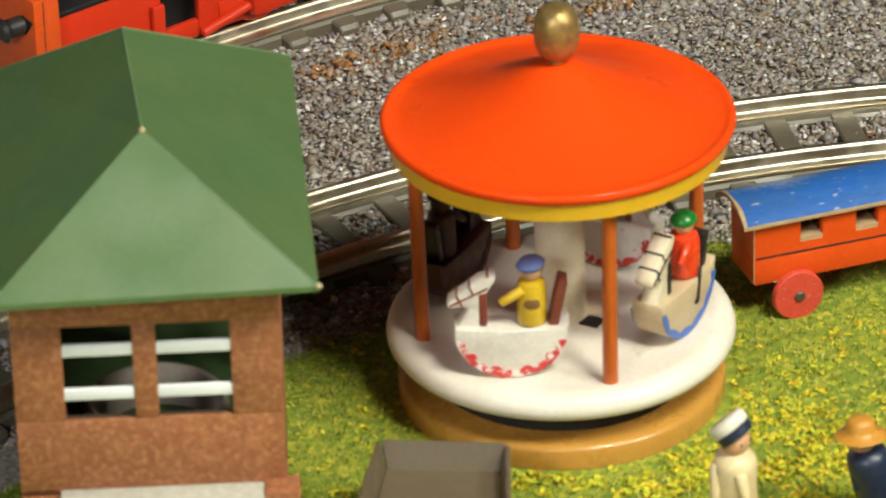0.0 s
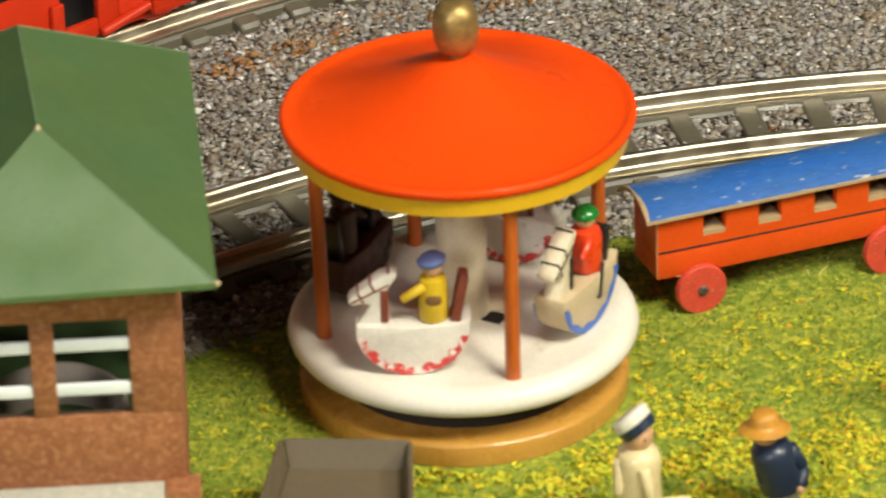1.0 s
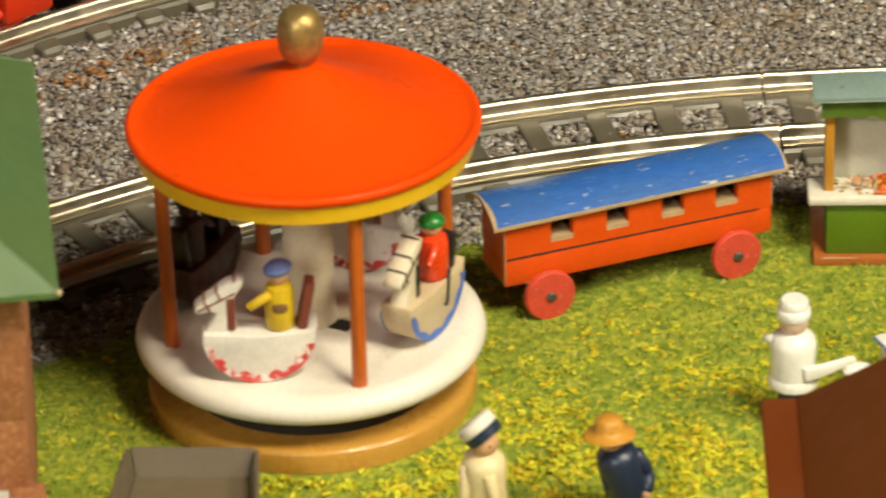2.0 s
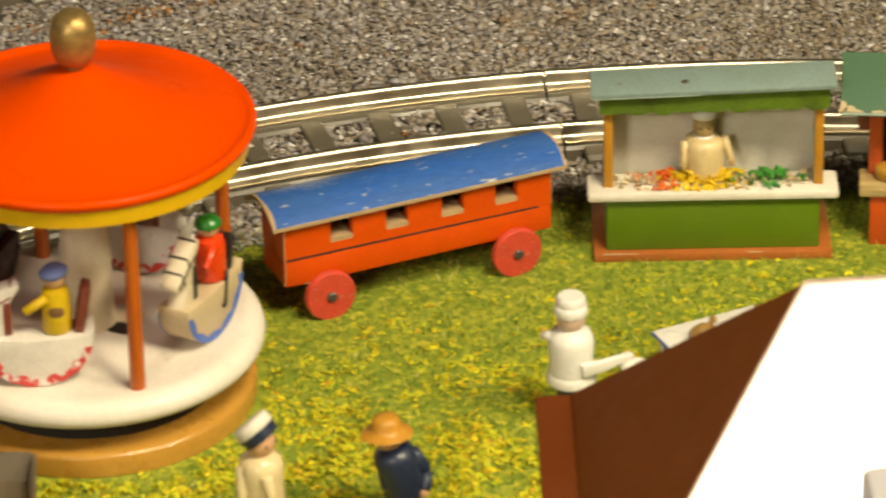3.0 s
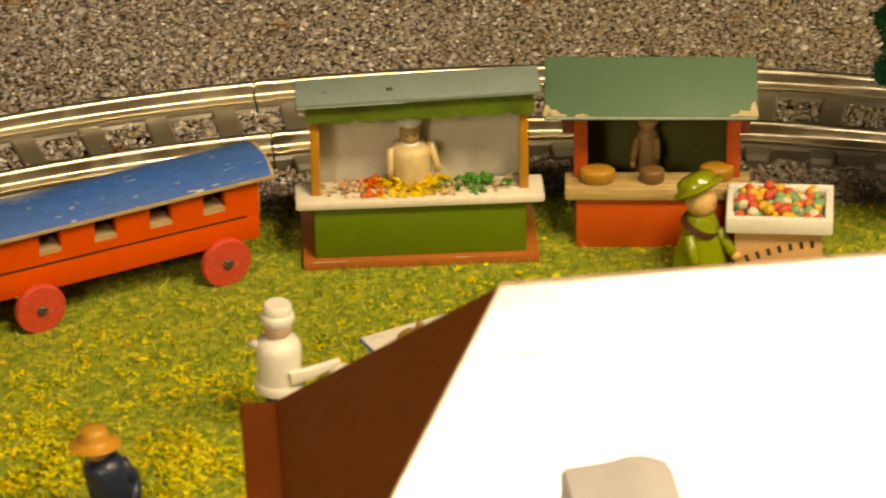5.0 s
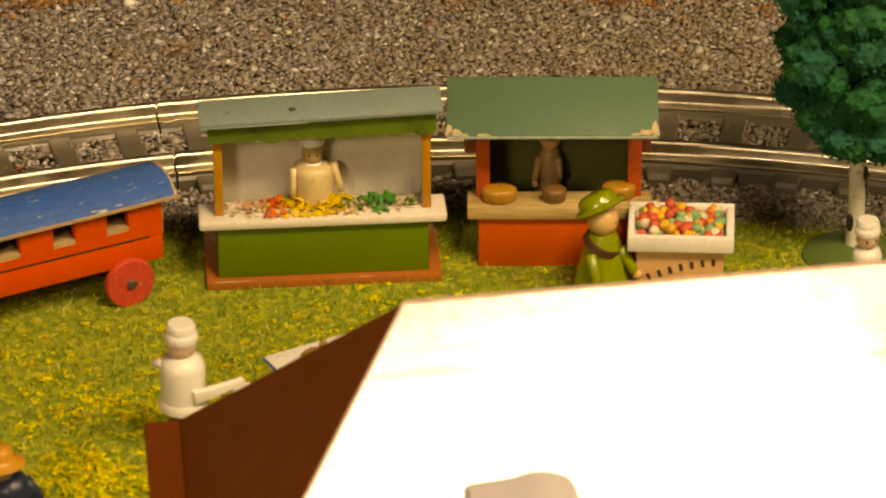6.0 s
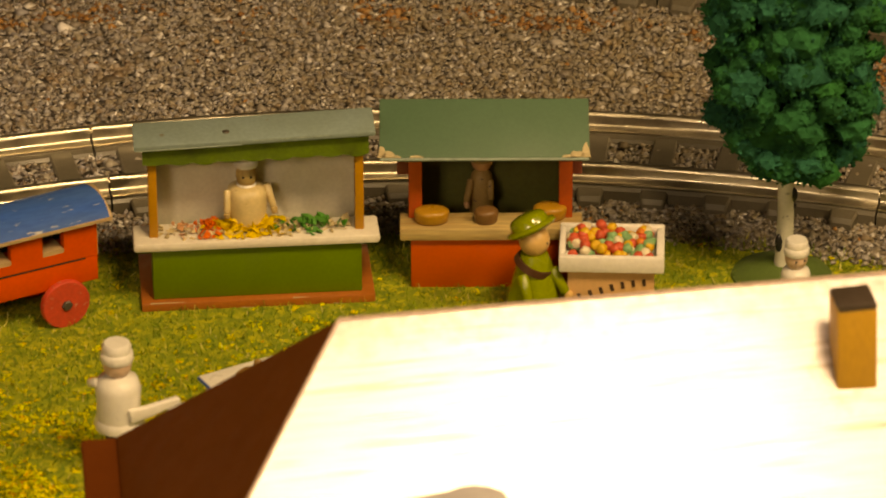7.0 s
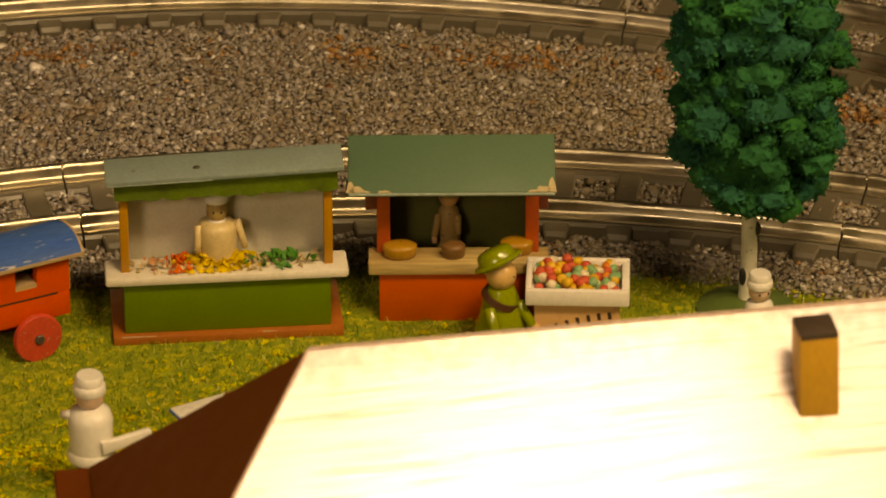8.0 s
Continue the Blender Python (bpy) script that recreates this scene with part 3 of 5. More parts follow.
def doll(name, m, height, body, hat, coat, hat_mat, skin=SKIN, lower=None, arms=(), hat_mat2=None, width=0.28, extra=None, head=0.115, tip=16, hat_up=0.0, eyes=(), hem=0.28, tall=1.05):
    """A turned wooden figure. body: profile kind; hat: kind of hat; arms: pairs of points as parts of the height."""
    h = height
    mats = [coat, skin, hat_mat, lower or coat, hat_mat2 or hat_mat, BLACK]
    bm = bmesh.new()
    w = width * h / 2
    if body == "coat":
        lathe([(0, 0), (w * 0.62, 0), (w * 0.62, hem * h), (w * 0.95, (hem + 0.001) * h), (w * 1.0, (hem + 0.05) * h), (w * 0.93, 0.5 * h), (w * 0.98, 0.62 * h), (w * 0.85, 0.69 * h), (w * 0.4, 0.725 * h), (0, 0.73 * h)], 28, bm, mats=[3, 3, 3, 0, 0, 0, 0, 0, 0])
    elif body == "barrel":
        lathe([(0, 0), (w * 0.7, 0), (w * 0.75, 0.28 * h), (w * 0.92, 0.45 * h), (w * 1.0, 0.56 * h), (w * 1.0, 0.66 * h), (w * 0.92, 0.70 * h), (w * 0.62, 0.722 * h), (0, 0.725 * h)], 28, bm, 0)
        lathe([(0, 0.715 * h), (w * 0.48, 0.715 * h), (w * 0.50, 0.726 * h), (w * 0.44, 0.736 * h), (0, 0.738 * h)], 24, bm, 2)
    elif body == "bell":
        lathe([(0, 0), (w * 1.3, 0), (w * 1.38, 0.03 * h), (w * 1.25, 0.2 * h), (w * 1.0, 0.4 * h), (w * 0.8, 0.55 * h), (w * 0.6, 0.63 * h), (0, 0.65 * h)], 32, bm, 0)
    else:
        lathe([(0, 0), (w * 0.9, 0), (w * 0.95, 0.02 * h), (w * 0.95, 0.5 * h), (w * 0.85, 0.6 * h), (w * 0.45, 0.64 * h), (0, 0.645 * h)], 24, bm, 0)
    top = {"coat": 0.72, "barrel": 0.735, "bell": 0.63}.get(body, 0.64) * h
    hr = head * h
    ball((0, 0, top + hr * 0.85), (hr, hr, hr * tall), bm, 1)
    for a in eyes:
        q = math.radians(a)
        ball((hr * 0.95 * math.sin(q), -hr * 0.95 * math.cos(q), top + hr * 0.92), 0.00042, bm, 5, 1)
    z = top + hr * (1.35 + hat_up)
    if hat == "cap":
        t = Matrix.Translation((0, 0, z)) @ pose(0, 0, 0, -26, tip, 0)
        lathe([(0, -hr * 0.3), (hr * 1.22, -hr * 0.3), (hr * 1.34, hr * 0.36), (0, hr * 0.38)], 24, bm, 4, t)
        lathe([(0, hr * 0.3), (hr * 1.3, hr * 0.37), (hr * 1.36, hr * 0.46), (hr * 1.34, hr * 1.02), (hr * 1.2, hr * 1.16), (0, hr * 1.20)], 24, bm, 2, t)
    elif hat == "brim":
        t = Matrix.Translation((0, 0, z - hr * 0.25)) @ pose(0, 0, 0, -4, 13, 0)
        lathe([(0, 0), (hr * 1.1, hr * 0.02), (hr * 1.70, -hr * 0.12), (hr * 1.84, hr * 0.02), (hr * 1.64, hr * 0.18), (hr * 1.18, hr * 0.32), (hr * 1.06, hr * 0.55), (hr * 1.02, hr * 0.98), (hr * 0.84, hr * 1.26), (hr * 0.5, hr * 1.38), (0, hr * 1.42)], 28, bm, 2, t)
    elif hat == "toque":
        t = Matrix.Translation((0, 0, z - hr * 0.35))
        lathe([(0, 0), (hr * 1.08, 0), (hr * 1.14, hr * 0.2), (hr * 1.1, hr * 0.62), (hr * 0.98, hr * 0.72), (hr * 1.0, hr * 1.15), (hr * 0.85, hr * 1.38), (0, hr * 1.42)], 28, bm, 2, t)
    elif hat == "beret":
        t = Matrix.Translation((0, 0, z - hr * 0.2)) @ pose(0, 0, 0, 0, -10, 0)
        lathe([(0, -hr * 0.2), (hr * 1.0, -hr * 0.15), (hr * 1.25, hr * 0.1), (hr * 1.3, hr * 0.4), (hr * 0.9, hr * 0.8), (0, hr * 0.95)], 28, bm, 2, t)
    elif hat == "dome":
        t = Matrix.Translation((0, 0, z - hr * 0.35)) @ pose(0, 0, 0, -6, 0, 0)
        lathe([(0, 0), (hr * 1.22, 0), (hr * 1.3, hr * 0.14), (hr * 1.22, hr * 0.45), (hr * 0.92, hr * 0.85), (hr * 0.5, hr * 1.06), (0, hr * 1.12)], 28, bm, 2, t)
    elif hat == "floppy":
        t = Matrix.Translation((-hr * 0.12, 0.1 * hr, z - hr * 0.02)) @ pose(0, 0, 0, -20, -24, 0) @ Matrix.Diagonal((1.2, 1.15, 1.1, 1))
        lathe([(0, -hr * 0.05), (hr * 1.0, -hr * 0.08), (hr * 1.30, 0), (hr * 1.42, hr * 0.14), (hr * 1.34, hr * 0.27), (hr * 1.08, hr * 0.34), (hr * 1.02, hr * 0.72), (hr * 0.84, hr * 0.92), (hr * 0.45, hr * 1.02), (0, hr * 1.04)], 28, bm, 2, t)
    for a, b, r, k in arms:
        rod([c * h for c in a], [c * h for c in b], r * h, r * h * 0.85, bm, k)
    if extra:
        extra(bm, h, w)
    return link_mesh(name, bm, mats, None, 50, m)


# ---- carousel ----
car = thing("carousel", pose(0, 0, 0), "wooden toy carousel with orange-red roof and ivory platform on grass", "carousel")
part("base", lathe([(0, 0), (0.0448, 0), (0.0453, 0.0004), (0.0454, 0.0010), (0.0454, 0.0058), (0.0451, 0.0065), (0.0444, 0.0070), (0.0430, 0.0072), (0, 0.0072)], 96), BASE_WOOD, car, "honey-lacquered round wooden base")
# black drum added to paint the shadow gap under the platform
part("turntable_drum", lathe([(0.0362, 0.0071), (0.0362, 0.0157)], 64), DARK, car, "drum painted black for the shade between base and platform")
part("platform", lathe([(0, 0.0155), (0.0425, 0.0155), (0.0455, 0.0160), (0.0471, 0.0170), (0.0480, 0.0184), (0.0482, 0.0197), (0.0476, 0.0216), (0.0462, 0.0230), (0.0440, 0.0238), (0.0415, 0.0236), (0.0385, 0.0232), (0, 0.0232)], 96), PLATFORM_WHITE, car, "ivory rounded turntable with grubby edge", 60)
part("centre_post", lathe([(0, 0.0230), (0.0080, 0.0230), (0.0072, 0.0245), (0.0069, 0.03), (0.0069, 0.086), (0, 0.086)], 32), CREAM, car, "cream round post")
for k in range(4):
    a = 3.4205 + k * math.pi / 2
    x, y = 0.0399 * math.cos(a), 0.0399 * math.sin(a)
    part("column", rod((x, y, 0.0228), (x * (1.03 if k == 0 else 1), y, 0.0835), 0.0021, 0.0019), COLUMN, car, "orange-brown dowel")
part("roof", lathe([(0, 0.0770), (0.044, 0.0800), (0.0470, 0.0825), (0.0478, 0.0834), (0.0481, 0.0843), (0.0478, 0.0851), (0.0471, 0.0857), (0.0463, 0.0856), (0.0454, 0.0850), (0.0444, 0.0848), (0.0420, 0.0851), (0.0370, 0.0863), (0.0310, 0.0882), (0.0250, 0.0905), (0.0190, 0.0932), (0.0140, 0.0958), (0.0095, 0.0984), (0.0060, 0.1002), (0.0030, 0.1010), (0, 0.1012)], 128), ORANGE_RED, car, "glossy orange-red conical roof with a rolled rim", 50)
part("fascia_band", lathe([(0.0440, 0.0785), (0.0452, 0.0770), (0.0458, 0.0772), (0.0466, 0.0832), (0.0455, 0.0838)], 96), YELLOW, car, "yellow band under the roof")
part("knob", lathe([(0, 0.1004), (0.0022, 0.1004), (0.0022, 0.1022), (0.0037, 0.1027), (0.0051, 0.1042), (0.0060, 0.1066), (0.0063, 0.1096), (0.0061, 0.1128), (0.0053, 0.1156), (0.0037, 0.1173), (0.0018, 0.1179), (0, 0.1180)], 40), GOLD, car, "tarnished gold wooden knob", 60)
part("slot_cover", box((0.0068, -0.003, 0.0231), (0.0125, 0.003, 0.0241), 0.0003, m=pose(0, 0, 0, 0, 0, 2)), CREAM, car)
# flat dark plate paints the shade of an open slot
part("slot", box((0.0070, -0.0030, 0.0229), (0.0128, 0.0024, 0.0236), 0.0002, m=pose(0, 0, 0, 0, 0, -32)), DARK, car)


def boat(at, yaw, hull_mat, trim_mat, tall, label):
    """A rocking boat with a horse's head at the bow, a front board and a slanting backrest. Its bow points to -x."""
    b = new("rocking_boat")
    b.empty_display_size = 0.01
    b.parent = car
    b.matrix_basis = pose(at[0], at[1], 0.0232, 0, 0, yaw)
    b["label"] = label
    n = 20
    rim = []
    for i in range(n + 1):
        a = math.pi + math.pi * i / n
        rim.append((0.0152 * math.cos(a), 0.0140 + 0.0138 * math.sin(a)))
    outline = rim + [(0.0157, 0.0166), (0.0132, 0.0150), (0.0085, 0.0147), (0.0, 0.0143), (-0.0065, 0.0148), (-0.0150, 0.0153)]
    bm = prism(outline, -0.0048, 0.0048, bevel=0.0004)
    part("hull", bm, hull_mat, b)
    bm = bmesh.new()
    k = 9
    for side in (-1, 1):
        if trim_mat is BLUE:
            prev = None
            for i in range(61):
                a = math.pi * (1.03 + 0.94 * i / 60)
                c = Vector((0.0152 * math.cos(a), 0.0140 + 0.0138 * math.sin(a)))
                u = Vector((-c.x, 0.0150 - c.y)).normalized()
                e = c + u * (0.0013 + 0.0011 * abs(math.sin(math.pi * 5.5 * i / 60)))
                y0, y1 = side * 0.0047, side * 0.00502
                row = [bm.verts.new((p.x, y, p.y)) for p, y in ((c, y0), (c, y1), (e, y1), (e, y0))]
                if prev:
                    for q in range(4):
                        bm.faces.new([prev[q], prev[(q + 1) % 4], row[(q + 1) % 4], row[q]])
                prev = row
            continue
        for i in range(k):
            a = math.pi * 1.06 + math.pi * 0.88 * (i + 0.5) / k
            c = (0.0152 * math.cos(a), 0.0140 + 0.0138 * math.sin(a))
            u = Vector((-c[0], 0.0146 - c[1])).normalized()
            s = Vector((u.y, -u.x))
            pts = []
            for j in range(9):
                q = math.pi * j / 8
                p = Vector(c) + s * (0.0024 * math.cos(q)) + u * ((0.0022 + 0.0007 * (i % 2)) * math.sin(q) + 0.0002)
                pts.append((p.x, p.y))
            y = side * 0.0048
            prism(pts, min(y, y + side * 0.00025), max(y, y + side * 0.00025), bm)
    bmesh.ops.recalc_face_normals(bm, faces=bm.faces[:])
    part("scallop_trim", bm, trim_mat, b)
    if tall:
        bm = prism([(-0.0150, 0.0146), (-0.0125, 0.0182), (-0.0114, 0.0207), (-0.0128, 0.0210), (-0.0162, 0.0204), (-0.0172, 0.0214), (-0.0166, 0.0229), (-0.0120, 0.0264), (-0.0085, 0.0292), (-0.0050, 0.0303), (-0.0036, 0.0300), (-0.0042, 0.0282), (-0.0056, 0.0262), (-0.0072, 0.0234), (-0.0080, 0.0198), (-0.0070, 0.0148)], -0.0027, 0.0027, bevel=0.0007)
        bmesh.ops.transform(bm, matrix=Matrix.Translation((0, 0, 0.0146)) @ Matrix.Diagonal((1, 1, tall, 1)) @ Matrix.Translation((0, 0, -0.0146)), verts=bm.verts)
        hd = part("horse_head", bm, {HULL_WOOD: CREAM}.get(hull_mat, hull_mat), b)
        bm = bmesh.new()
        for side in (-1, 1):
            y = side * 0.0028
            for p, q in (((-0.0163, 0.0216), (-0.0060, 0.0268)), ((-0.0128, 0.0212), (-0.0142, 0.0244)), ((-0.0098, 0.0246), (-0.0108, 0.0272))):
                rod((p[0], y, p[1]), (q[0], y, q[1]), 0.00026, bm=bm, n=6)
        for p in ((-0.0143, 0.0247), (-0.0109, 0.0275), (-0.0060, 0.0303)):
            rod((p[0], -0.0028, p[1]), (p[0], 0.0028, p[1]), 0.00028, bm=bm, n=6)
        bmesh.ops.transform(bm, matrix=Matrix.Translation((0, 0, 0.0146)) @ Matrix.Diagonal((1, 1, tall, 1)) @ Matrix.Translation((0, 0, -0.0146)), verts=bm.verts)
        part("bridle", bm, MAROON if trim_mat is CRIMSON else BLACK, hd)
    part("front_board", box((-0.0085, -0.0030, 0.0152), (-0.0062, 0.0030, 0.0252), 0.0006), MAROON if trim_mat is CRIMSON else BLACK, b)
    part("backrest", box((0.0105, -0.0032, 0.0147), (0.0132, 0.0032, 0.0250 if trim_mat is BLUE else 0.0285), 0.0006, m=Matrix.Translation((0.0118, 0, 0.0165)) @ pose(0, 0, 0, 0, 11, 0) @ Matrix.Translation((-0.0118, 0, -0.0165))), MAROON if trim_mat is CRIMSON else BLACK, b)
    return b


BOATS = [((-0.0152, -0.0290), -1.0, WHITE_CHIPPED, CRIMSON, "white rocking boat with red scallops"), ((0.0302, -0.0112), 57.0, HULL_WOOD, BLUE, "cream rocking boat with blue scallops"), ((0.0155, 0.0290), 150.0, WHITE_CHIPPED, CRIMSON, "white rocking boat with red scallops"), ((-0.0290, 0.0155), 240.0, SHADED_OXBLOOD, SHADED_OXBLOOD, "oxblood rocking boat with its shade painted in")]
# the last rider's coat and face are darkened to paint in shade
RIDERS = [(RIDER_YELLOW, PERIWINKLE, "yellow wooden doll with periwinkle beret sitting in the white boat"), (RIDER_RED, HAT_GREEN, "red wooden doll with glossy green cap in the cream boat"), (NAVY, BLACK, "dark wooden doll with a black cap in the rear boat"), (SOOT, BLACK, "wooden doll painted dark for the shade round its boat")]
for (at, yaw, hull_mat, trim_mat, label), (coat, hat_mat, words) in zip(BOATS, RIDERS):
    boat(at, yaw, hull_mat, trim_mat, 1.12 if trim_mat is BLUE else 1.0, label)
    m = pose(at[0], at[1], 0.0232, 0, 0, yaw) @ pose(0.0058, 0, 0.0150)
    arms = [((-0.12, -0.14, 0.56), (-0.40, -0.16, 0.34), 0.062, 0), ((-0.12, 0.14, 0.56), (-0.36, 0.16, 0.36), 0.055, 0)]
    if coat is RIDER_YELLOW:
        arms = [((-0.12, -0.14, 0.54), (-0.42, -0.16, 0.36), 0.072, 0)]
    if coat is RIDER_RED:
        arms += [((0.04, -0.235, 0.12), (-0.06, -0.255, -0.34), 0.030, 3), ((-0.06, -0.255, -0.34), (-0.13, -0.255, -0.36), 0.035, 3)]
    patch = (lambda bm, h, w: ball((0, -w * 0.86, 0.34 * h), (0.0022, 0.0006, 0.0019), bm, 3)) if coat is RIDER_YELLOW else None
    tagged(doll("wooden_rider", m, 0.0198 if coat is RIDER_RED else 0.0203, "block", "dome" if coat is RIDER_RED else "beret", coat, hat_mat, skin=SHADED_OXBLOOD if coat is SOOT else SKIN, lower=BREAD_DARK if coat is RIDER_YELLOW else BLACK, arms=arms, width=0.48 if coat is RIDER_RED else 0.41, head=0.15, extra=patch, eyes=(-60, -110) if coat is RIDER_RED else ()), words, "wooden doll", "carousel riders")

# ---- circus wagon ----
wag = thing("circus_wagon", pose(0.0970, 0.0398, 0, 0, 0, 17.05), "orange-red wooden toy wagon with a worn blue roof, on the lawn", "toy wagon")
X0, X1, YF, YB = -0.0418, 0.0405, 0.0026, 0.0195
part("chassis_block", box((X0, YF, 0.0118), (X1, YB, 0.0197), 0.0004), WAGON_RED, wag)
part("groove", box((X0 + 0.0006, YF - 0.00005, 0.0194), (X1 - 0.004, YF + 0.0006, 0.0200), m=Matrix.Translation((X1, 0, 0.0197)) @ pose(0, 0, 0, 0, 0.45, 0) @ Matrix.Translation((-X1, 0, -0.0197))), DARK, wag)
part("upper_block", box((X0, YF, 0.0199), (X1, YB, 0.0232)), WAGON_RED, wag)
WINDOWS = (-0.0243, -0.0073, 0.0098, 0.0265)
edges = [X0] + [e for w in WINDOWS for e in (w - 0.0034, w + 0.0034)] + [X1]
for a, b in zip(edges[::2], edges[1::2]):
    for y0, y1 in ((YF, YF + 0.0024), (YB - 0.0030, YB)):
        bm = box((a, y0, 0.0232), (b, y1, 0.0328))
        for f in bm.faces:
            f.material_index = 1 if abs(f.normal.x) > 0.9 and X0 + 0.001 < f.calc_center_median().x < X1 - 0.001 else 0
        part("window_pillar", bm, [WAGON_RED, BARE_WOOD], wag)
for x in (X0, X1 - 0.0015):
    part("end_wall", box((x, YF + 0.0024, 0.0232), (x + 0.0015, YB - 0.0030, 0.0328)), WAGON_RED, wag)
# solid dark block stands in for the shaded inside behind the sills
part("inner_floor", box((X0 + 0.0016, YF + 0.0085, 0.0230), (X1 - 0.0016, YB - 0.0031, 0.0300)), DARK, wag, "block painted dark for the shade inside")
for x0, x1, y0, z0, z1, rr in ((X0, X0, YF, 0.0125, 0.0322, 0.00018), (X0 + 0.006, X0 + 0.013, YF, 0.0119, 0.0119, 0.00012), (X1, X1, YF, 0.0200, 0.0310, 0.00012)):
    part("worn_edge", rod((x0, y0, z0), (x1, y0, z1), rr), BARE_WOOD, wag, "bare wood on the worn edge")
for w in WINDOWS:
    part("window_sill", box((w - 0.0034, YF + 0.0001, 0.0229), (w + 0.0034, YF + 0.0090, 0.0245)), BARE_WOOD, wag, "bare sawn wood")
bm = bmesh.new()
prev = None
N = 22
for i in range(N + 1):
    s = i / N
    y = 0.0002 + 0.0215 * s
    z = 0.0314 + 0.0046 * math.sin(math.pi * s) ** 0.8
    xs = [X0 - 0.0040, X0 - 0.0031 + 0.0004 * math.sin(9 * s), X1 + 0.0031 + 0.0004 * math.sin(7 * s), X1 + 0.0040]
    row = [bm.verts.new((x, y, z + 0.0012)) for x in xs] + [bm.verts.new((x, y, z)) for x in (xs[0], xs[3])]
    if prev:
        for k, (a, b) in enumerate(((0, 1), (1, 2), (2, 3))):
            bm.faces.new([prev[a], prev[b], row[b], row[a]]).material_index = 1 if k != 1 else 0
        for a, b in ((5, 4), (4, 0), (3, 5)):
            bm.faces.new([prev[a], prev[b], row[b], row[a]]).material_index = 1
    else:
        bm.faces.new([row[4], row[5], row[3], row[2], row[1], row[0]]).material_index = 1
    prev = row
bm.faces.new([prev[0], prev[1], prev[2], prev[3], prev[5], prev[4]]).material_index = 1
bmesh.ops.recalc_face_normals(bm, faces=bm.faces[:])
part("roof", bm, [WAGON_BLUE, BARE_WOOD], wag, "arched blue roof with scratched paint and bare edges", 40)
for x0, x1 in ((-0.0400, -0.0310), (-0.0285, -0.0230), (-0.0180, -0.0165), (-0.0120, -0.0020), (0.0040, 0.0058), (0.0120, 0.0210), (0.0260, 0.0290), (0.0330, 0.0420)):
    part("worn_edge", rod((x0, 0.0002, 0.0322), (x1, 0.0002, 0.0323), 0.00022, 0.00012), BARE_WOOD, wag, "bare wood on the worn edge")
for x in (-0.0289, 0.0289):
    for y, s in ((0.0, 1), (0.0235, -1)):
        m = pose(x, y, 0.0073, 90, 0, 0) if s > 0 else pose(x, y, 0.0073, -90, 0, 0)
        wh = part("wheel", lathe([(0, -0.0026), (0.0070, -0.0026), (0.0076, -0.0020), (0.0076, -0.0006), (0.0072, -0.0001), (0.0030, 0.0001), (0, 0.0001)], 36), WHEEL_RED, wag, "raspberry-red wooden wheel", 40, m)
        part("axle_nail", lathe([(0, 0), (0.0017, 0), (0.0017, 0.0005), (0.0013, 0.0009), (0, 0.0010)], 6), NAIL, wh)

# ---- flower stall ----
st = thing("market_stall", pose(0.1475, 0.0526, 0, 0, 0, -6.2), "green wooden toy flower stall with blue-grey roof and white counter", "market stall", "market stalls")
part("baseboard", box((-0.0004, 0, 0), (0.0682, 0.0315, 0.0028), 0.0004), BASE_RED, st, "red-brown baseboard with chipped edge")
for x0, x1, zz in ((0.0022, 0.0125, 0.0027), (0.0290, 0.0380, 0.0003), (0.0440, 0.0485, 0.0027), (0.0560, 0.0660, 0.0004)):
    part("worn_edge", rod((x0, 0.0002, zz), (x1, 0.0003, zz), 0.00028, 0.0001), BARE_WOOD, st, "bare wood on the worn edge")
part("front_panel", box((0.0032, 0.0024, 0.0028), (0.0645, 0.0175, 0.0196), 0.0004), STALL_GREEN, st)
part("counter", box((-0.0022, 0.0004, 0.0194), (0.0698, 0.0135, 0.0222), 0.0009), COUNTER, st, "off-white counter")
for x in (0.0026, 0.0628):
    part("post", box((x, 0.0046, 0.0213), (x + 0.0026, 0.0070, 0.0530), 0.0003), OCHRE_POST, st, "ochre post")
part("back_panel", box((0.0040, 0.0168, 0.0028), (0.0646, 0.0182, 0.0525), 0.0002), COUNTER, st)
for x in (0.0028, 0.0634):
    part("side_panel", box((x, 0.0070, 0.0221), (x + 0.0014, 0.0168, 0.0528), 0.0002), COUNTER, st)
bm = box((-0.0012, 0.0004, 0.0520), (0.0688, 0.0142, 0.0537), 0.0004, m=Matrix.Translation((0, 0.0004, 0.0526)) @ pose(0, 0, 0, 4, -1.7, 0) @ Matrix.Translation((0, -0.0004, -0.052)))
part("roof", bm, STALL_ROOF, st, "blue-grey painted roof board")
# pale rods paint in worn paint and the light the board's edge catches
for x0, x1, y, zz, rr in ((-0.0008, 0.0300, 0.0004, 0.0528, 0.0002), (0.0330, 0.0560, 0.0004, 0.0538, 0.00016), (0.0020, 0.0640, 0.0140, 0.0549, 0.0002)):
    part("worn_edge", rod((x0, y, zz + 0.0296 * x0), (x1, y, zz + 0.0296 * x1), rr), WORN_GREEN, st, "pale edge for worn paint and caught light")
for x, wide, deep in ((0.0475, 0.0024, 0.0008), (0.0515, 0.0018, 0.0013), (0.0556, 0.0026, 0.0010), (0.0592, 0.0012, 0.0006)):
    part("paint_chip", lathe([(0, 0.0), (1.0, 0.0), (0.9, 0.00016), (0, 0.00018)], 9, m=Matrix.Translation((x, 0.0012 + deep, 0.0546 + 0.0296 * (x - 0.0257))) @ pose(0, 0, 0, 4, -1.7, 0) @ Matrix.Diagonal((wide, deep, 1, 1))), DULL_CHIP, st, "dark chipped spot")
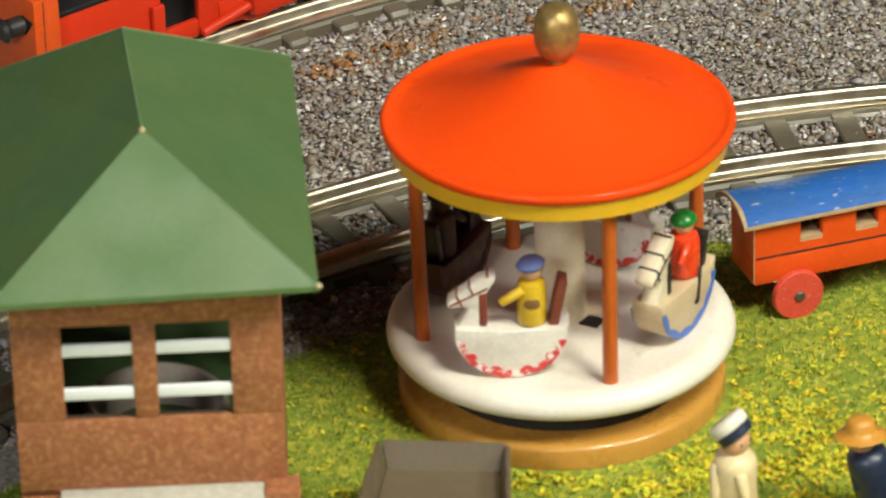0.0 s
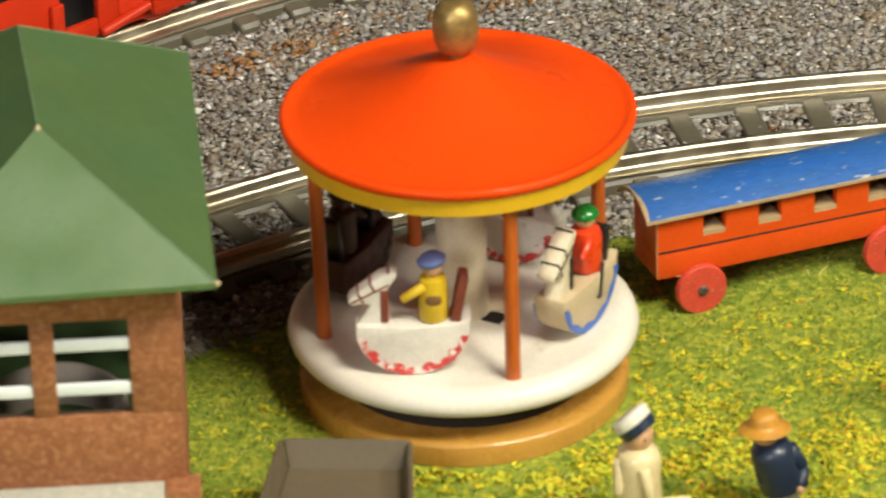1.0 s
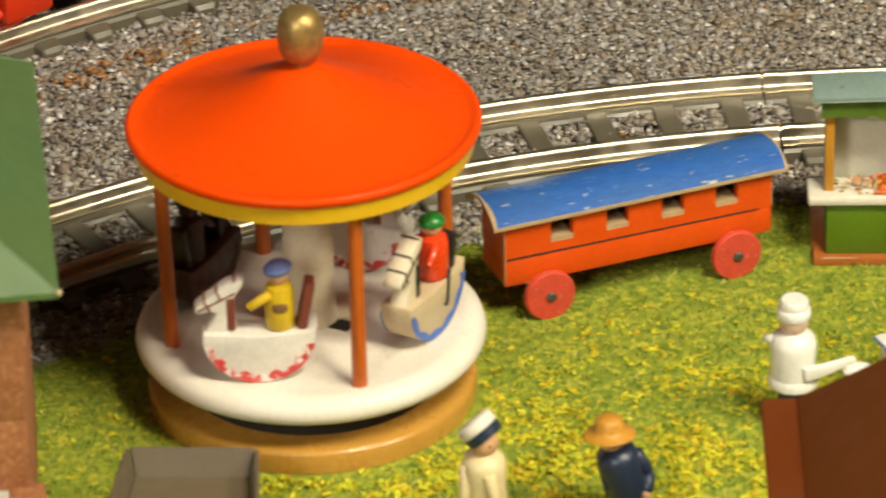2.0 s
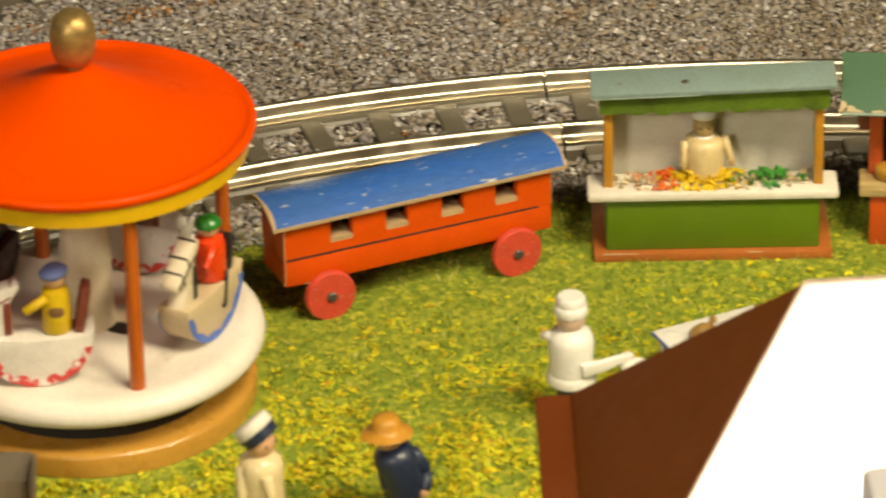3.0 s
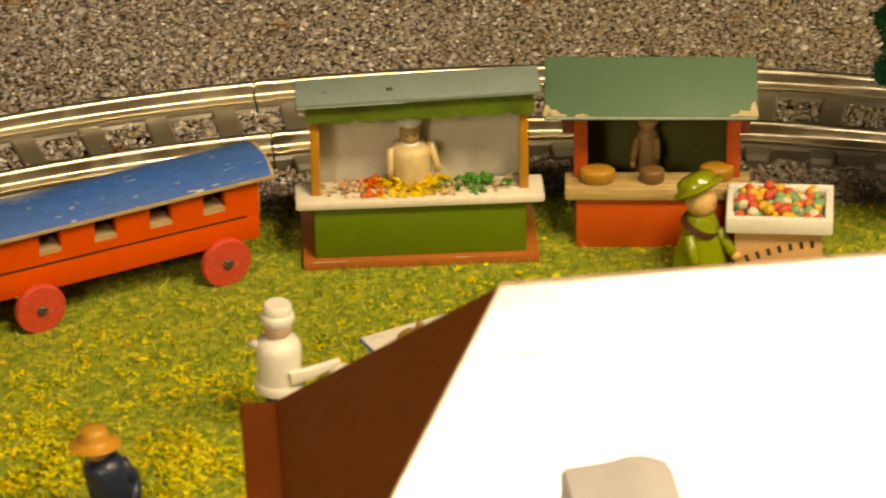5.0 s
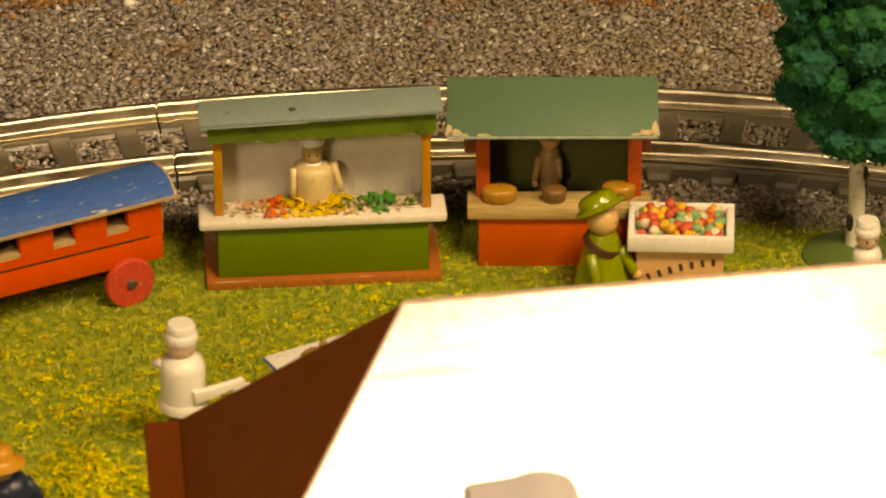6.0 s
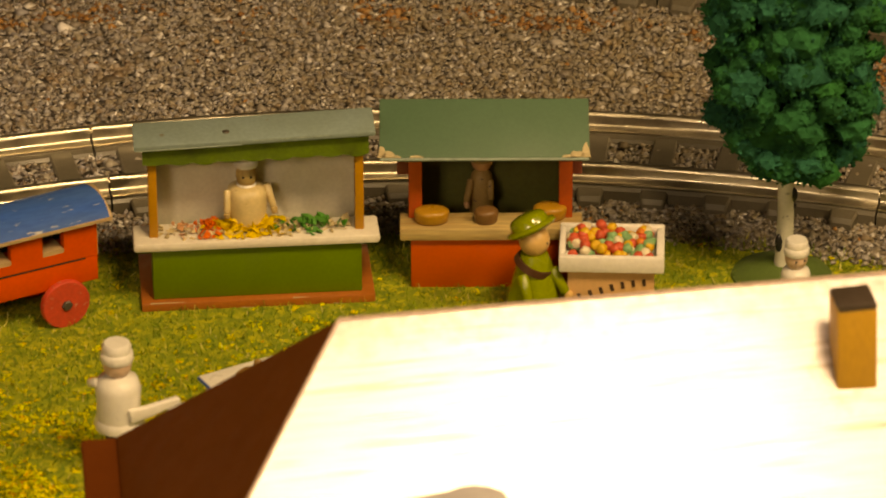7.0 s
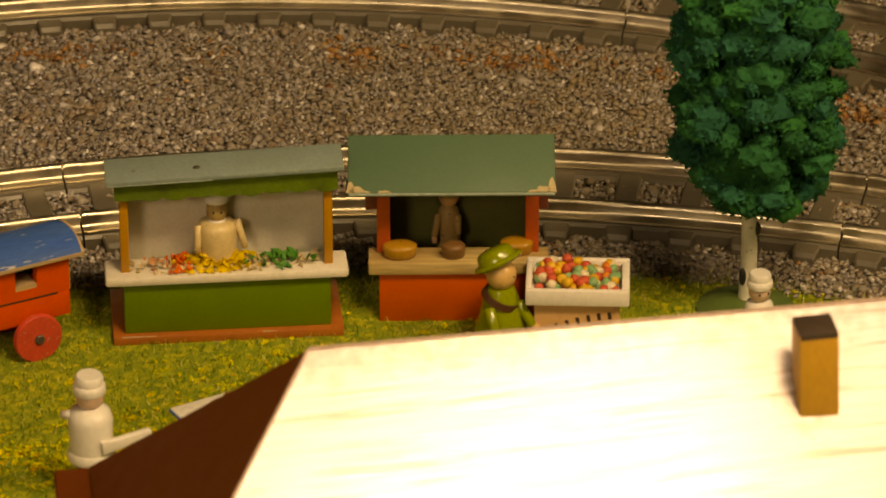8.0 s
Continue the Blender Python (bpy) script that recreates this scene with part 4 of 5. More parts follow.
part("roof_nail", ball((0.0257, 0.0056, 0.0554), (0.0011, 0.0011, 0.0005)), NAIL, st)
pts = [(0.0012, 0.0524), (0.0012, 0.0472)]
for i in range(9):
    x0, w = 0.0012 + i * 0.0073, 0.0073
    pts += [(x0 + w * j / 6, 0.0472 + 0.016 * (x0 + w * j / 6 - 0.0012) - (0.0004 + 0.0003 * (i % 3)) * math.sin(math.pi * j / 6)) for j in range(1, 7)]
pts += [(0.0669, 0.0540)]
part("valance", prism(pts, 0.0024, 0.0034), VALANCE, st, "scalloped green valance")
V = st.matrix_basis
tagged(doll("vendor_doll", V @ pose(0.0315, 0.0108, 0.0028, 0, 0, 6), 0.0452, "barrel", "toque", VENDOR, WHITE, skin=COUNTER_WOOD, arms=[((0.130, 0, 0.715), (0.165, -0.06, 0.57), 0.026, 0), ((0.165, -0.06, 0.57), (0.172, -0.08, 0.53), 0.024, 1), ((-0.128, -0.02, 0.70), (-0.142, -0.08, 0.56), 0.026, 0), ((-0.142, -0.08, 0.56), (-0.145, -0.09, 0.53), 0.024, 1)], width=0.262, head=0.070, hat_up=0.80, tall=1.45, eyes=(-26, 18)), "cream wooden vendor doll with white hat behind the flower counter", "wooden doll")


def flower_heap(mat_key, x0, x1, n, label, seed, high=0.0022, big=1.0):
    rnd = random.Random(seed)
    bm = bmesh.new()
    for _ in range(n * 3):
        c = Vector((rnd.gauss((x0 + x1) / 2, (x1 - x0) * 0.30), min(0.0122, max(0.0026, rnd.gauss(0.0075, 0.0024))), 0.0222))
        c.x = min(max(c.x, 0.006), 0.0605)
        c.z += rnd.uniform(0.0002, high) * max(0.2, 1 - abs(c.y - 0.0075) / 0.006)
        r = rnd.uniform(0.0007, 0.0014) * big
        ax = [Vector((rnd.gauss(0, 1), rnd.gauss(0, 1), rnd.gauss(0, 0.6))).normalized() * r * rnd.uniform(0.6, 1.4) for _ in range(4)]
        vs = [bm.verts.new(c + q) for q in (ax[0], ax[1], ax[2], -ax[0], -ax[1] * 0.8, ax[3])]
        for tri in ((0, 1, 2), (0, 2, 4), (0, 4, 5), (0, 5, 1), (3, 2, 1), (3, 4, 2), (3, 5, 4), (3, 1, 5)):
            bm.faces.new([vs[k] for k in tri])
    bmesh.ops.recalc_face_normals(bm, faces=bm.faces[:])
    for _ in range(n // 3 if mat_key == "straw" else 0):
        a = Vector((rnd.uniform(x0, x1 + 0.005), rnd.uniform(0.003, 0.011), 0.0226))
        q = rnd.uniform(0, math.pi)
        rod(a, a + Vector((0.004 * math.cos(q), 0.002 * math.sin(q), rnd.uniform(0, 0.0016))), 0.00014, 0.0001, bm, 0, 5)
    tagged(link_mesh("flower_heap", bm, FLOWERS[mat_key], None, 60, V), label, "flowers", "flowers on the counter", "stuff")


flower_heap("pink", 0.0085, 0.0145, 5, "salmon dried flowers lying on the counter", 1)
flower_heap("orange", 0.0172, 0.0228, 26, "orange flower heap on the counter", 2, 0.0040, 1.1)
flower_heap("yellow", 0.0240, 0.0390, 110, "bright yellow flower heap on the counter", 3, 0.0042, 1.25)
flower_heap("straw", 0.010, 0.060, 58, "pale dried straw flowers strewn over the counter", 6)
flower_heap("leaf", 0.0435, 0.0565, 20, "green leaf heap on the counter", 5, 0.0034, 1.25)

# ---- bread stall ----
sb = thing("market_stall", pose(0.2272, 0.0519, 0, 0, 0, -11.0), "vermilion wooden toy bread stall with sea-green gable roof", "market stall", "market stalls")
part("front_panel", box((0.0, 0.0, 0), (0.0470, 0.0075, 0.0165), 0.0004), STALL_RED, sb)
part("counter", box((-0.0032, -0.0016, 0.0165), (0.0505, 0.0090, 0.0205), 0.0005), COUNTER_WOOD, sb, "bare wooden counter board")
for x in (-0.0006, 0.0436):
    part("post", box((x, 0.0052, 0.0205), (x + 0.0040, 0.0082, 0.0470), 0.0003), RED_POST, sb)
    part("side_panel", box((x + 0.0008, 0.0082, 0.0165), (x + 0.0026, 0.0225, 0.0470), 0.0002), RED_POST, sb)
part("back_panel", box((0.0, 0.0225, 0.0), (0.0470, 0.0240, 0.0500), 0.0002), STALL_DARK, sb, "dark olive back panel")
for x in (-0.0040, 0.0470):
    part("bracket", box((x, 0.0060, 0.0345), (x + 0.0034, 0.0200, 0.0478), 0.0003), MAROON, sb)
bm = prism([(-0.0044, 0.0441), (0.0122, 0.0545), (0.0274, 0.0450), (0.0274, 0.0466), (0.0122, 0.0563), (-0.0044, 0.0457)], -0.0522, 0.0090, m=pose(0, 0, 0, 0, 0, 90), bevel=0.0003)
part("roof", bm, STALL_ROOF_GREEN, sb, "sea-green gable roof with chipped corners")
rnd = random.Random(8)
up = Vector((0, 0.0152, 0.0097)).normalized()
out = Vector((0, -0.0097, 0.0152)).normalized()
for x, wide, high in ((-0.0082, 0.0014, 0.0040), (-0.0064, 0.0024, 0.0022), (-0.0040, 0.0014, 0.0007), (0.0018, 0.0022, 0.0008), (0.0462, 0.0020, 0.0010), (0.0488, 0.0024, 0.0024), (0.0511, 0.0014, 0.0050)):
    bm = bmesh.new()
    base = Vector((x, -0.0044, 0.0457))
    ring = []
    for i in range(10):
        q = math.pi * i / 9
        ring.append(base + Vector((wide * math.cos(q) * rnd.uniform(0.8, 1.1), 0, 0)) + up * (high * math.sin(q) * rnd.uniform(0.75, 1.15) - 0.0002))
    lo_ring, hi_ring = [bm.verts.new(p - out * 0.0006) for p in ring], [bm.verts.new(p + out * 0.00012) for p in ring]
    bm.faces.new(hi_ring)
    for i in range(10):
        bm.faces.new([lo_ring[i], lo_ring[(i + 1) % 10], hi_ring[(i + 1) % 10], hi_ring[i]])
    bmesh.ops.recalc_face_normals(bm, faces=bm.faces[:])
    part("paint_chip", bm, CHIPPED_CREAM, sb, "chipped cream paint")
part("worn_edge", rod((-0.0088, -0.0044, 0.0449), (0.0520, -0.0044, 0.0449), 0.0005), WORN_GREEN, sb, "pale worn lower edge")
W = sb.matrix_basis
for x, y, r, h, mat in ((0.0062, 0.0030, (0.0052, 0.0036, 0.0026), 0.0208, BREAD), (0.0222, 0.0028, (0.0036, 0.0030, 0.0026), 0.0208, BREAD_DARK), (0.0410, 0.0050, (0.0050, 0.0036, 0.0026), 0.0208, BREAD)):
    bm = lathe([(0, 0), (0.78, 0.0), (0.92, 0.25), (1.0, 1.1), (0.97, 1.45), (0.85, 1.62), (0.5, 1.70), (0, 1.72)], 24)
    bmesh.ops.scale(bm, vec=r, verts=bm.verts)
    tagged(link_mesh("bread_loaf", bm, mat, None, 60, W @ pose(x, y, 0.0205)), "round lacquered wooden loaf on the bread stall counter", "bread", "loaves on the counter")
tagged(doll("vendor_doll", W @ pose(0.0210, 0.0185, 0, 0, 0, 0), 0.0470, "block", "toque", DRAB, DRAB, arms=[((0.055, -0.04, 0.58), (0.06, -0.08, 0.46), 0.022, 0), ((-0.065, -0.03, 0.58), (-0.095, -0.09, 0.45), 0.024, 0), ((-0.095, -0.09, 0.45), (-0.09, -0.10, 0.41), 0.02, 1)], width=0.155, head=0.068), "buff wooden vendor doll in the shaded bread stall", "wooden doll")

# ---- sweets cart and its seller ----
ct = thing("sweets_cart", pose(0.2646, 0.0198, 0, 0, 0, -13.8), "peach wooden toy sweets cart with white tray of coloured sweets", "cart")
part("body", box((0.0026, 0.0022, 0.0008), (0.0278, 0.0175, 0.0182), 0.0004), PEACH, ct)
part("tray_floor", box((0.0010, 0.0010, 0.0184), (0.0296, 0.0195, 0.0200)), WHITE, ct)
for lo, hi in (((0, 0, 0.0182), (0.0306, 0.0020, 0.0234)), ((0, 0.0191, 0.0182), (0.0306, 0.0211, 0.0238)), ((0, 0.0020, 0.0182), (0.0019, 0.0191, 0.0236)), ((0.0282, 0.0020, 0.0182), (0.0306, 0.0191, 0.0236))):
    part("tray_rim", box(lo, hi, 0.0006), TRAY_WHITE, ct, "white painted rim")
bm = bmesh.new()
for i in range(7):
    c = 0.0062 + i * 0.0031
    at = Matrix.Translation((c, 0.0021, 0.0092 + 0.0052 * math.sin(math.pi * i / 14))) @ pose(0, 0, 0, 0, -22 + 2.5 * i, 0)
    box((-0.0005, -0.0001, -0.0011), (0.0005, 0.0001, 0.0011), bm=bm, m=at)
part("lettering_bars", bm, LETTER, ct, "dark brown lettering bars")
sweet_meshes = []
for k, mat in enumerate(CANDY):
    bm = lathe([(0, -0.0013), (0.0009, -0.0013), (0.00138, -0.0010), (0.00152, -0.0004), (0.00152, 0.0006), (0.00136, 0.0011), (0.0009, 0.0013), (0, 0.00132)], 16)
    ob = link_mesh("sweet", bm, mat, None, 60, ct.matrix_basis @ pose(0.004 + 0.005 * k, 0.005, 0.0216, 70, 0, 40 * k))
    sweet_meshes.append(tagged(ob, "small coloured sugar sweet heaped in the white tray", "sweet", "sweets in the tray"))
rnd = random.Random(3)
for i in range(100):
    k = rnd.choice((0, 0, 0, 1, 1, 1, 2, 2, 3, 3, 4))
    x, y = rnd.uniform(0.0032, 0.0272), rnd.uniform(0.0032, 0.0180)
    z = 0.0214 + (i / 100) * (0.0033 + 0.0016 * y / 0.018) * (1 - abs(x - 0.0115) / 0.024)
    ob = new("sweet", sweet_meshes[k].data)
    ob.matrix_basis = ct.matrix_basis @ pose(x, y, z, rnd.uniform(0, 180), rnd.uniform(0, 90), rnd.uniform(0, 360))
    tagged(ob, "small coloured sugar sweet heaped in the white tray", "sweet", "sweets in the tray")


def strap(bm, h, w):
    """A flat band slung across the body."""
    lathe([(w * 0.84, -0.0010), (w * 0.96, -0.0010), (w * 0.90, 0.0010), (w * 0.80, 0.0010), (w * 0.84, -0.0010)], 32, bm, 3, Matrix.Translation((0, -0.0004, 0.53 * h)) @ pose(0, 0, 0, 8, 24, 0))


tagged(doll("seller_doll", pose(0.2588, 0.0262, 0, 0, 0, -4), 0.0352, "bell", "floppy", OLIVE, OLIVE, skin=HONEY_SKIN, lower=STRAP, arms=[((0.14, -0.05, 0.5), (0.25, -0.13, 0.30), 0.048, 0), ((0.25, -0.13, 0.30), (0.29, -0.15, 0.27), 0.042, 1), ((-0.12, -0.14, 0.5), (-0.08, -0.26, 0.30), 0.05, 0)], width=0.36, extra=strap, head=0.130, hat_up=0.22, eyes=(48,)), "glazed olive-green seller doll with floppy hat beside the sweets cart", "wooden doll")

# ---- strollers on the lawn ----
tagged(doll("stroller_doll", pose(0.0403, -0.0835, 0, 0, 0, 8), 0.0385, "coat", "cap", BUFF, COUNTER, lower=BUFF, hat_mat2=NAVY, arms=[((0.0, -0.14, 0.62), (0.05, -0.19, 0.36), 0.045, 0), ((0.05, -0.19, 0.36), (0.32, -0.16, 0.34), 0.04, 0), ((-0.13, 0, 0.64), (-0.16, -0.08, 0.40), 0.045, 0)], width=0.32, tip=-36, head=0.104, eyes=(12, 70)), "buff-coated wooden doll with white and navy cap on the lawn", "wooden doll", "strolling dolls")
tagged(doll("stroller_doll", pose(0.0812, -0.0772, 0, 0, -15, 0), 0.0330, "coat", "brim", NAVY, HAT_OCHRE, lower=CREAM, arms=[((0.13, 0.02, 0.62), (0.20, 0.0, 0.40), 0.07, 0), ((0.20, 0.0, 0.40), (0.15, -0.12, 0.30), 0.055, 0), ((0.15, -0.12, 0.30), (0.12, -0.15, 0.27), 0.04, 1), ((-0.12, 0.02, 0.64), (-0.14, -0.08, 0.4), 0.05, 0)], width=0.36), "navy-coated wooden doll with ochre brimmed hat on the lawn", "wooden doll", "strolling dolls")
def cook_arm(bm, h, w):
    """A flat arm that tapers to the pan, and the rounded hem of the jacket."""
    m = Matrix.Translation((0.05 * h, -0.15 * h, 0.47 * h)) @ pose(0, 0, 0, 0, -7, 14)
    prism([(0, -0.055 * h), (0.16 * h, -0.050 * h), (0.36 * h, -0.018 * h), (0.375 * h, 0.006 * h), (0.355 * h, 0.028 * h), (0.14 * h, 0.035 * h), (0, 0.05 * h)], -0.022 * h, 0.022 * h, bm, 0, m, bevel=0.0004)
    lathe([(w * 0.9, 0.315 * h), (w * 1.04, 0.325 * h), (w * 1.08, 0.355 * h), (w * 1.0, 0.395 * h), (w * 0.9, 0.42 * h)], 28, bm, 0)


tagged(doll("cook_doll", pose(0.1287, -0.0335, 0, 0, 0, 0), 0.0408, "coat", "toque", WHITE, WHITE, skin=PINK_SKIN, lower=NAVY, arms=[((-0.13, 0.02, 0.66), (-0.18, 0.1, 0.62), 0.035, 0)], width=0.318, head=0.100, hat_up=0.1, extra=cook_arm, hem=0.315), "white glossy wooden cook doll with toque beside the roast table", "wooden doll")
tagged(doll("bystander_doll", pose(0.3326, 0.0085, 0, 0, 0, 10), 0.0262, "coat", "toque", WHITE, WHITE, skin=PINK_SKIN, lower=BLUE, width=0.34, head=0.128, hat_up=0.3, eyes=(-25, 25), extra=lambda bm, h, w: ball((0.02 * h, -0.124 * h, 0.945 * h), (0.045 * h, 0.012 * h, 0.022 * h), bm, 3)), "white-hatted wooden doll in front of the birch", "wooden doll")

# ---- roast table ----
tb = thing("roast_table", pose(0.1578, -0.0272, 0, 0, 0, 19.0), "white toy table with blue edge carrying two roast geese", "table")
part("tabletop", box((0, 0, 0.0146), (0.0330, 0.0125, 0.0160), 0.0003), WHITE, tb)
part("edge_band", box((-0.0003, -0.0003, 0.0147), (0.0333, 0.0128, 0.0156), 0.0002), BLUE, tb, "blue painted edge")
for x in (0.002, 0.0305):
    for y in (0.0015, 0.0105):
        part("leg", rod((x, y, 0), (x, y, 0.0147), 0.0008), COUNTER, tb)
for x in (0.0105, 0.0245):
    bm = ball((0, 0, 0.0020), (0.0042, 0.0028, 0.0021))
    ball((0.0036, 0.0, 0.0046), (0.0011, 0.0011, 0.0012), bm)
    rod((0.0026, 0, 0.0030), (0.0036, 0, 0.0046), 0.0009, bm=bm)
    ball((-0.001, -0.0022, 0.0030), (0.0024, 0.0008, 0.0014), bm)
    tagged(link_mesh("roast_goose", bm, ROAST, None, 60, tb.matrix_basis @ pose(x, 0.0030, 0.0159, 0, 0, 10)), "small golden-brown roast goose on the white table", "food", "roast geese")
grill = thing("grill_pan", pose(0.1462, -0.0360, 0), "small white and blue pan stand beside the cook doll", "pan")
part("pan", lathe([(0, 0.0152), (0.0036, 0.0152), (0.0044, 0.0176), (0.0040, 0.0176), (0.0034, 0.0157), (0, 0.0157)], 24), WHITE, grill)
part("stand", lathe([(0, 0), (0.0030, 0), (0.0026, 0.002), (0.0020, 0.0154), (0, 0.0154)], 16), BLUE, grill)

# ---- tray of an open tin cart ----
tray = thing("tin_trailer", pose(-0.0352, -0.0640, 0, 0, 0, -7.0), "grey-brown open tin trailer tray standing on the lawn", "trailer")


def tray_wall(name, a, b, c, d, t):
    """A sheet with thickness t between four corners, in order round it."""
    bm = bmesh.new()
    pts = [Vector(p) for p in (a, b, c, d)]
    nrm = (pts[1] - pts[0]).cross(pts[3] - pts[0]).normalized() * t
    lo = [bm.verts.new(p) for p in pts]
    hi = [bm.verts.new(p + nrm) for p in pts]
    bm.faces.new(lo[::-1])
    bm.faces.new(hi)
    for i in range(4):
        bm.faces.new([lo[i], lo[(i + 1) % 4], hi[(i + 1) % 4], hi[i]])
    bmesh.ops.recalc_face_normals(bm, faces=bm.faces[:])
    bmesh.ops.bevel(bm, geom=bm.edges[:], offset=t * 0.3, segments=2, affect="EDGES")
    return part(name, bm, GREY_BROWN, tray)


tray_wall("back_wall", (-0.0165, 0.0, 0.0225), (0.0165, 0.0, 0.0225), (0.0150, -0.0035, 0.0140), (-0.0150, -0.0035, 0.0140), 0.0014)
tray_wall("tray_floor", (-0.0150, -0.0030, 0.0142), (0.0150, -0.0030, 0.0142), (0.0180, -0.0500, 0.0142), (-0.0180, -0.0500, 0.0142), -0.0012)
tray_wall("side_wall", (0.0165, 0.0, 0.0225), (0.0205, -0.0500, 0.0225), (0.0178, -0.0500, 0.0140), (0.0150, -0.003, 0.0140), 0.0014)
tray_wall("side_wall", (-0.0165, 0.0, 0.0225), (-0.0150, -0.003, 0.0140), (-0.0178, -0.0500, 0.0140), (-0.0205, -0.0500, 0.0225), 0.0014)
tray_wall("front_wall", (-0.0205, -0.0500, 0.0225), (-0.0178, -0.0495, 0.0140), (0.0178, -0.0495, 0.0140), (0.0205, -0.0500, 0.0225), 0.0014)
for x in (-0.014, 0.014):
    for y in (-0.012, -0.040):
        wh = part("wheel", lathe([(0, -0.0015), (0.0058, -0.0015), (0.0068, -0.0008), (0.0068, 0.0008), (0.0058, 0.0015), (0, 0.0015)], 28), BLACK, tray, "", 40, pose(x, y, 0.0068, 0, 90, 0))
    part("axle_box", box((x - 0.001, -0.045, 0.0066), (x + 0.001, -0.007, 0.0132), 0.0003), GREY_BROWN, tray)

# ---- signal house with hip roof ----
HY = 2.2
hs = thing("signal_house", pose(-0.1095, -0.1250, 0, 0, 0, HY), "brick-papered toy signal house with matt green hip roof", "house")
HL, HW, D0, D1 = 0.0378, 0.0432, 0.0, 0.1255     # half width and depth of the eaves
EZ, RZ = 0.1050, 0.1330


def hip_roof(parent):
    a = [(-HL, D0, EZ), (HW, D0, EZ), (HW, D1, EZ), (-HL, D1, EZ)]
    r0, r1 = (0.0022, 0.0345, RZ), (-0.0012, 0.0920, RZ)
    faces = (("front_slope", (a[0], a[1], r0)), ("right_slope", (a[1], a[2], r1, r0)), ("back_slope", (a[2], a[3], r1)), ("left_slope", (a[3], a[0], r0, r1)))
    for name, pts in faces:
        bm = bmesh.new()
        top = [Vector(p) for p in pts]
        lo = [bm.verts.new(p - Vector((0, 0, 0.0016))) for p in top]
        hi = [bm.verts.new(p) for p in top]
        k = len(top)
        bm.faces.new(hi)
        bm.faces.new(lo[::-1])
        for i in range(k):
            bm.faces.new([lo[i], lo[(i + 1) % k], hi[(i + 1) % k], hi[i]])
        part(name, bm, ROOF_GREEN, parent, "", 20)
    bm = bmesh.new()
    for p, q in ((a[0], r0), (a[1], r0), (r0, r1), (a[2], r1), (a[3], r1)):
        rod(p, q, 0.00022, bm=bm, n=8)
    part("hip_edge", bm, ROOF_EDGE, parent, "pale worn paint on the edges")
    for p in (r0, a[1]):
        part("worn_tip", ball(p, 0.0008), CHIPPED_CREAM, parent, "chipped cream tip")


hip_roof(hs)
WL, WX, WY0, WY1, LZ = 0.0357, 0.0313, 0.0100, 0.1150, 0.0440
TURN = Matrix.Translation((0.0014, WY0, 0)) @ pose(0, 0, 0, 0, 0, -2.2) @ Matrix.Translation((0.0006, -WY0, 0))     # the walls stand a little askew under the roof
part("lower_storey", box((-WL, WY0, 0), (WX, WY1, LZ - 0.002), 0.0004), BRICK, hs, m=TURN)
part("ledge", box((-WL + 0.010, WY0 - 0.0080, LZ - 0.0022), (WX - 0.0055, WY0 + 0.002, LZ), 0.0004), LEDGE, hs, "grey-white ledge", m=TURN)
part("corner_block", box((WX - 0.0055, WY0 - 0.007, LZ - 0.009), (WX + 0.0035, WY0 + 0.002, LZ + 0.0008), 0.0006), BRICK, hs, m=TURN)
# front wall of the upper storey: strips round two window openings
O = [(-0.0232, -0.0056), (0.0003, 0.0189)]
Z0, Z1 = LZ + 0.0202, LZ + 0.0474
part("wall", box((-WL, WY0, LZ), (WX, WY0 + 0.003, Z0), 0.0002), BRICK, hs, m=TURN)
part("wall", box((-WL, WY0, Z1), (WX, WY0 + 0.003, EZ - 0.0005), 0.0002), BRICK, hs, m=TURN)
for x0, x1 in ((-WL, O[0][0]), (O[0][1], O[1][0]), (O[1][1], WX)):
    part("wall", box((x0, WY0, Z0), (x1, WY0 + 0.003, Z1), 0.0002), BRICK, hs, m=TURN)
# openings in the unseen right and back walls are added to let light in
for lo, hi in (((WX - 0.003, WY0 + 0.003, LZ), (WX, WY1, Z0)), ((WX - 0.003, WY0 + 0.003, Z1), (WX, WY1, EZ - 0.0005)), ((WX - 0.003, WY0 + 0.003, Z0), (WX, WY0 + 0.012, Z1)), ((WX - 0.003, WY0 + 0.045, Z0), (WX, WY0 + 0.055, Z1)), ((WX - 0.003, WY1 - 0.012, Z0), (WX, WY1, Z1)), ((-WL, WY0 + 0.003, LZ), (-WL + 0.003, WY1, EZ - 0.0005)), ((-WL + 0.003, WY1 - 0.003, LZ), (WX - 0.003, WY1, Z0)), ((-WL + 0.003, WY1 - 0.003, Z1), (WX - 0.003, WY1, EZ - 0.0005))):
    part("wall", box(lo, hi, 0.0002), BRICK, hs, m=TURN)
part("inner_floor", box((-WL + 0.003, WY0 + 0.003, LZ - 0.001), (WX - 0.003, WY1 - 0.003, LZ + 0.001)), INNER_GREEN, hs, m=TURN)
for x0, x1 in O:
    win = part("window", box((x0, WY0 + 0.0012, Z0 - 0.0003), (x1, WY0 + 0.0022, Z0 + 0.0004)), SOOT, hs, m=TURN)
    for z in (Z0 + 0.0056, Z0 + 0.0182):
        part("window_bar", box((x0 - 0.0004, WY0 + 0.0004, z), (x1 + 0.0004, WY0 + 0.0018, z + 0.0034), 0.0005), RAIL_WHITE, win, "white bar")
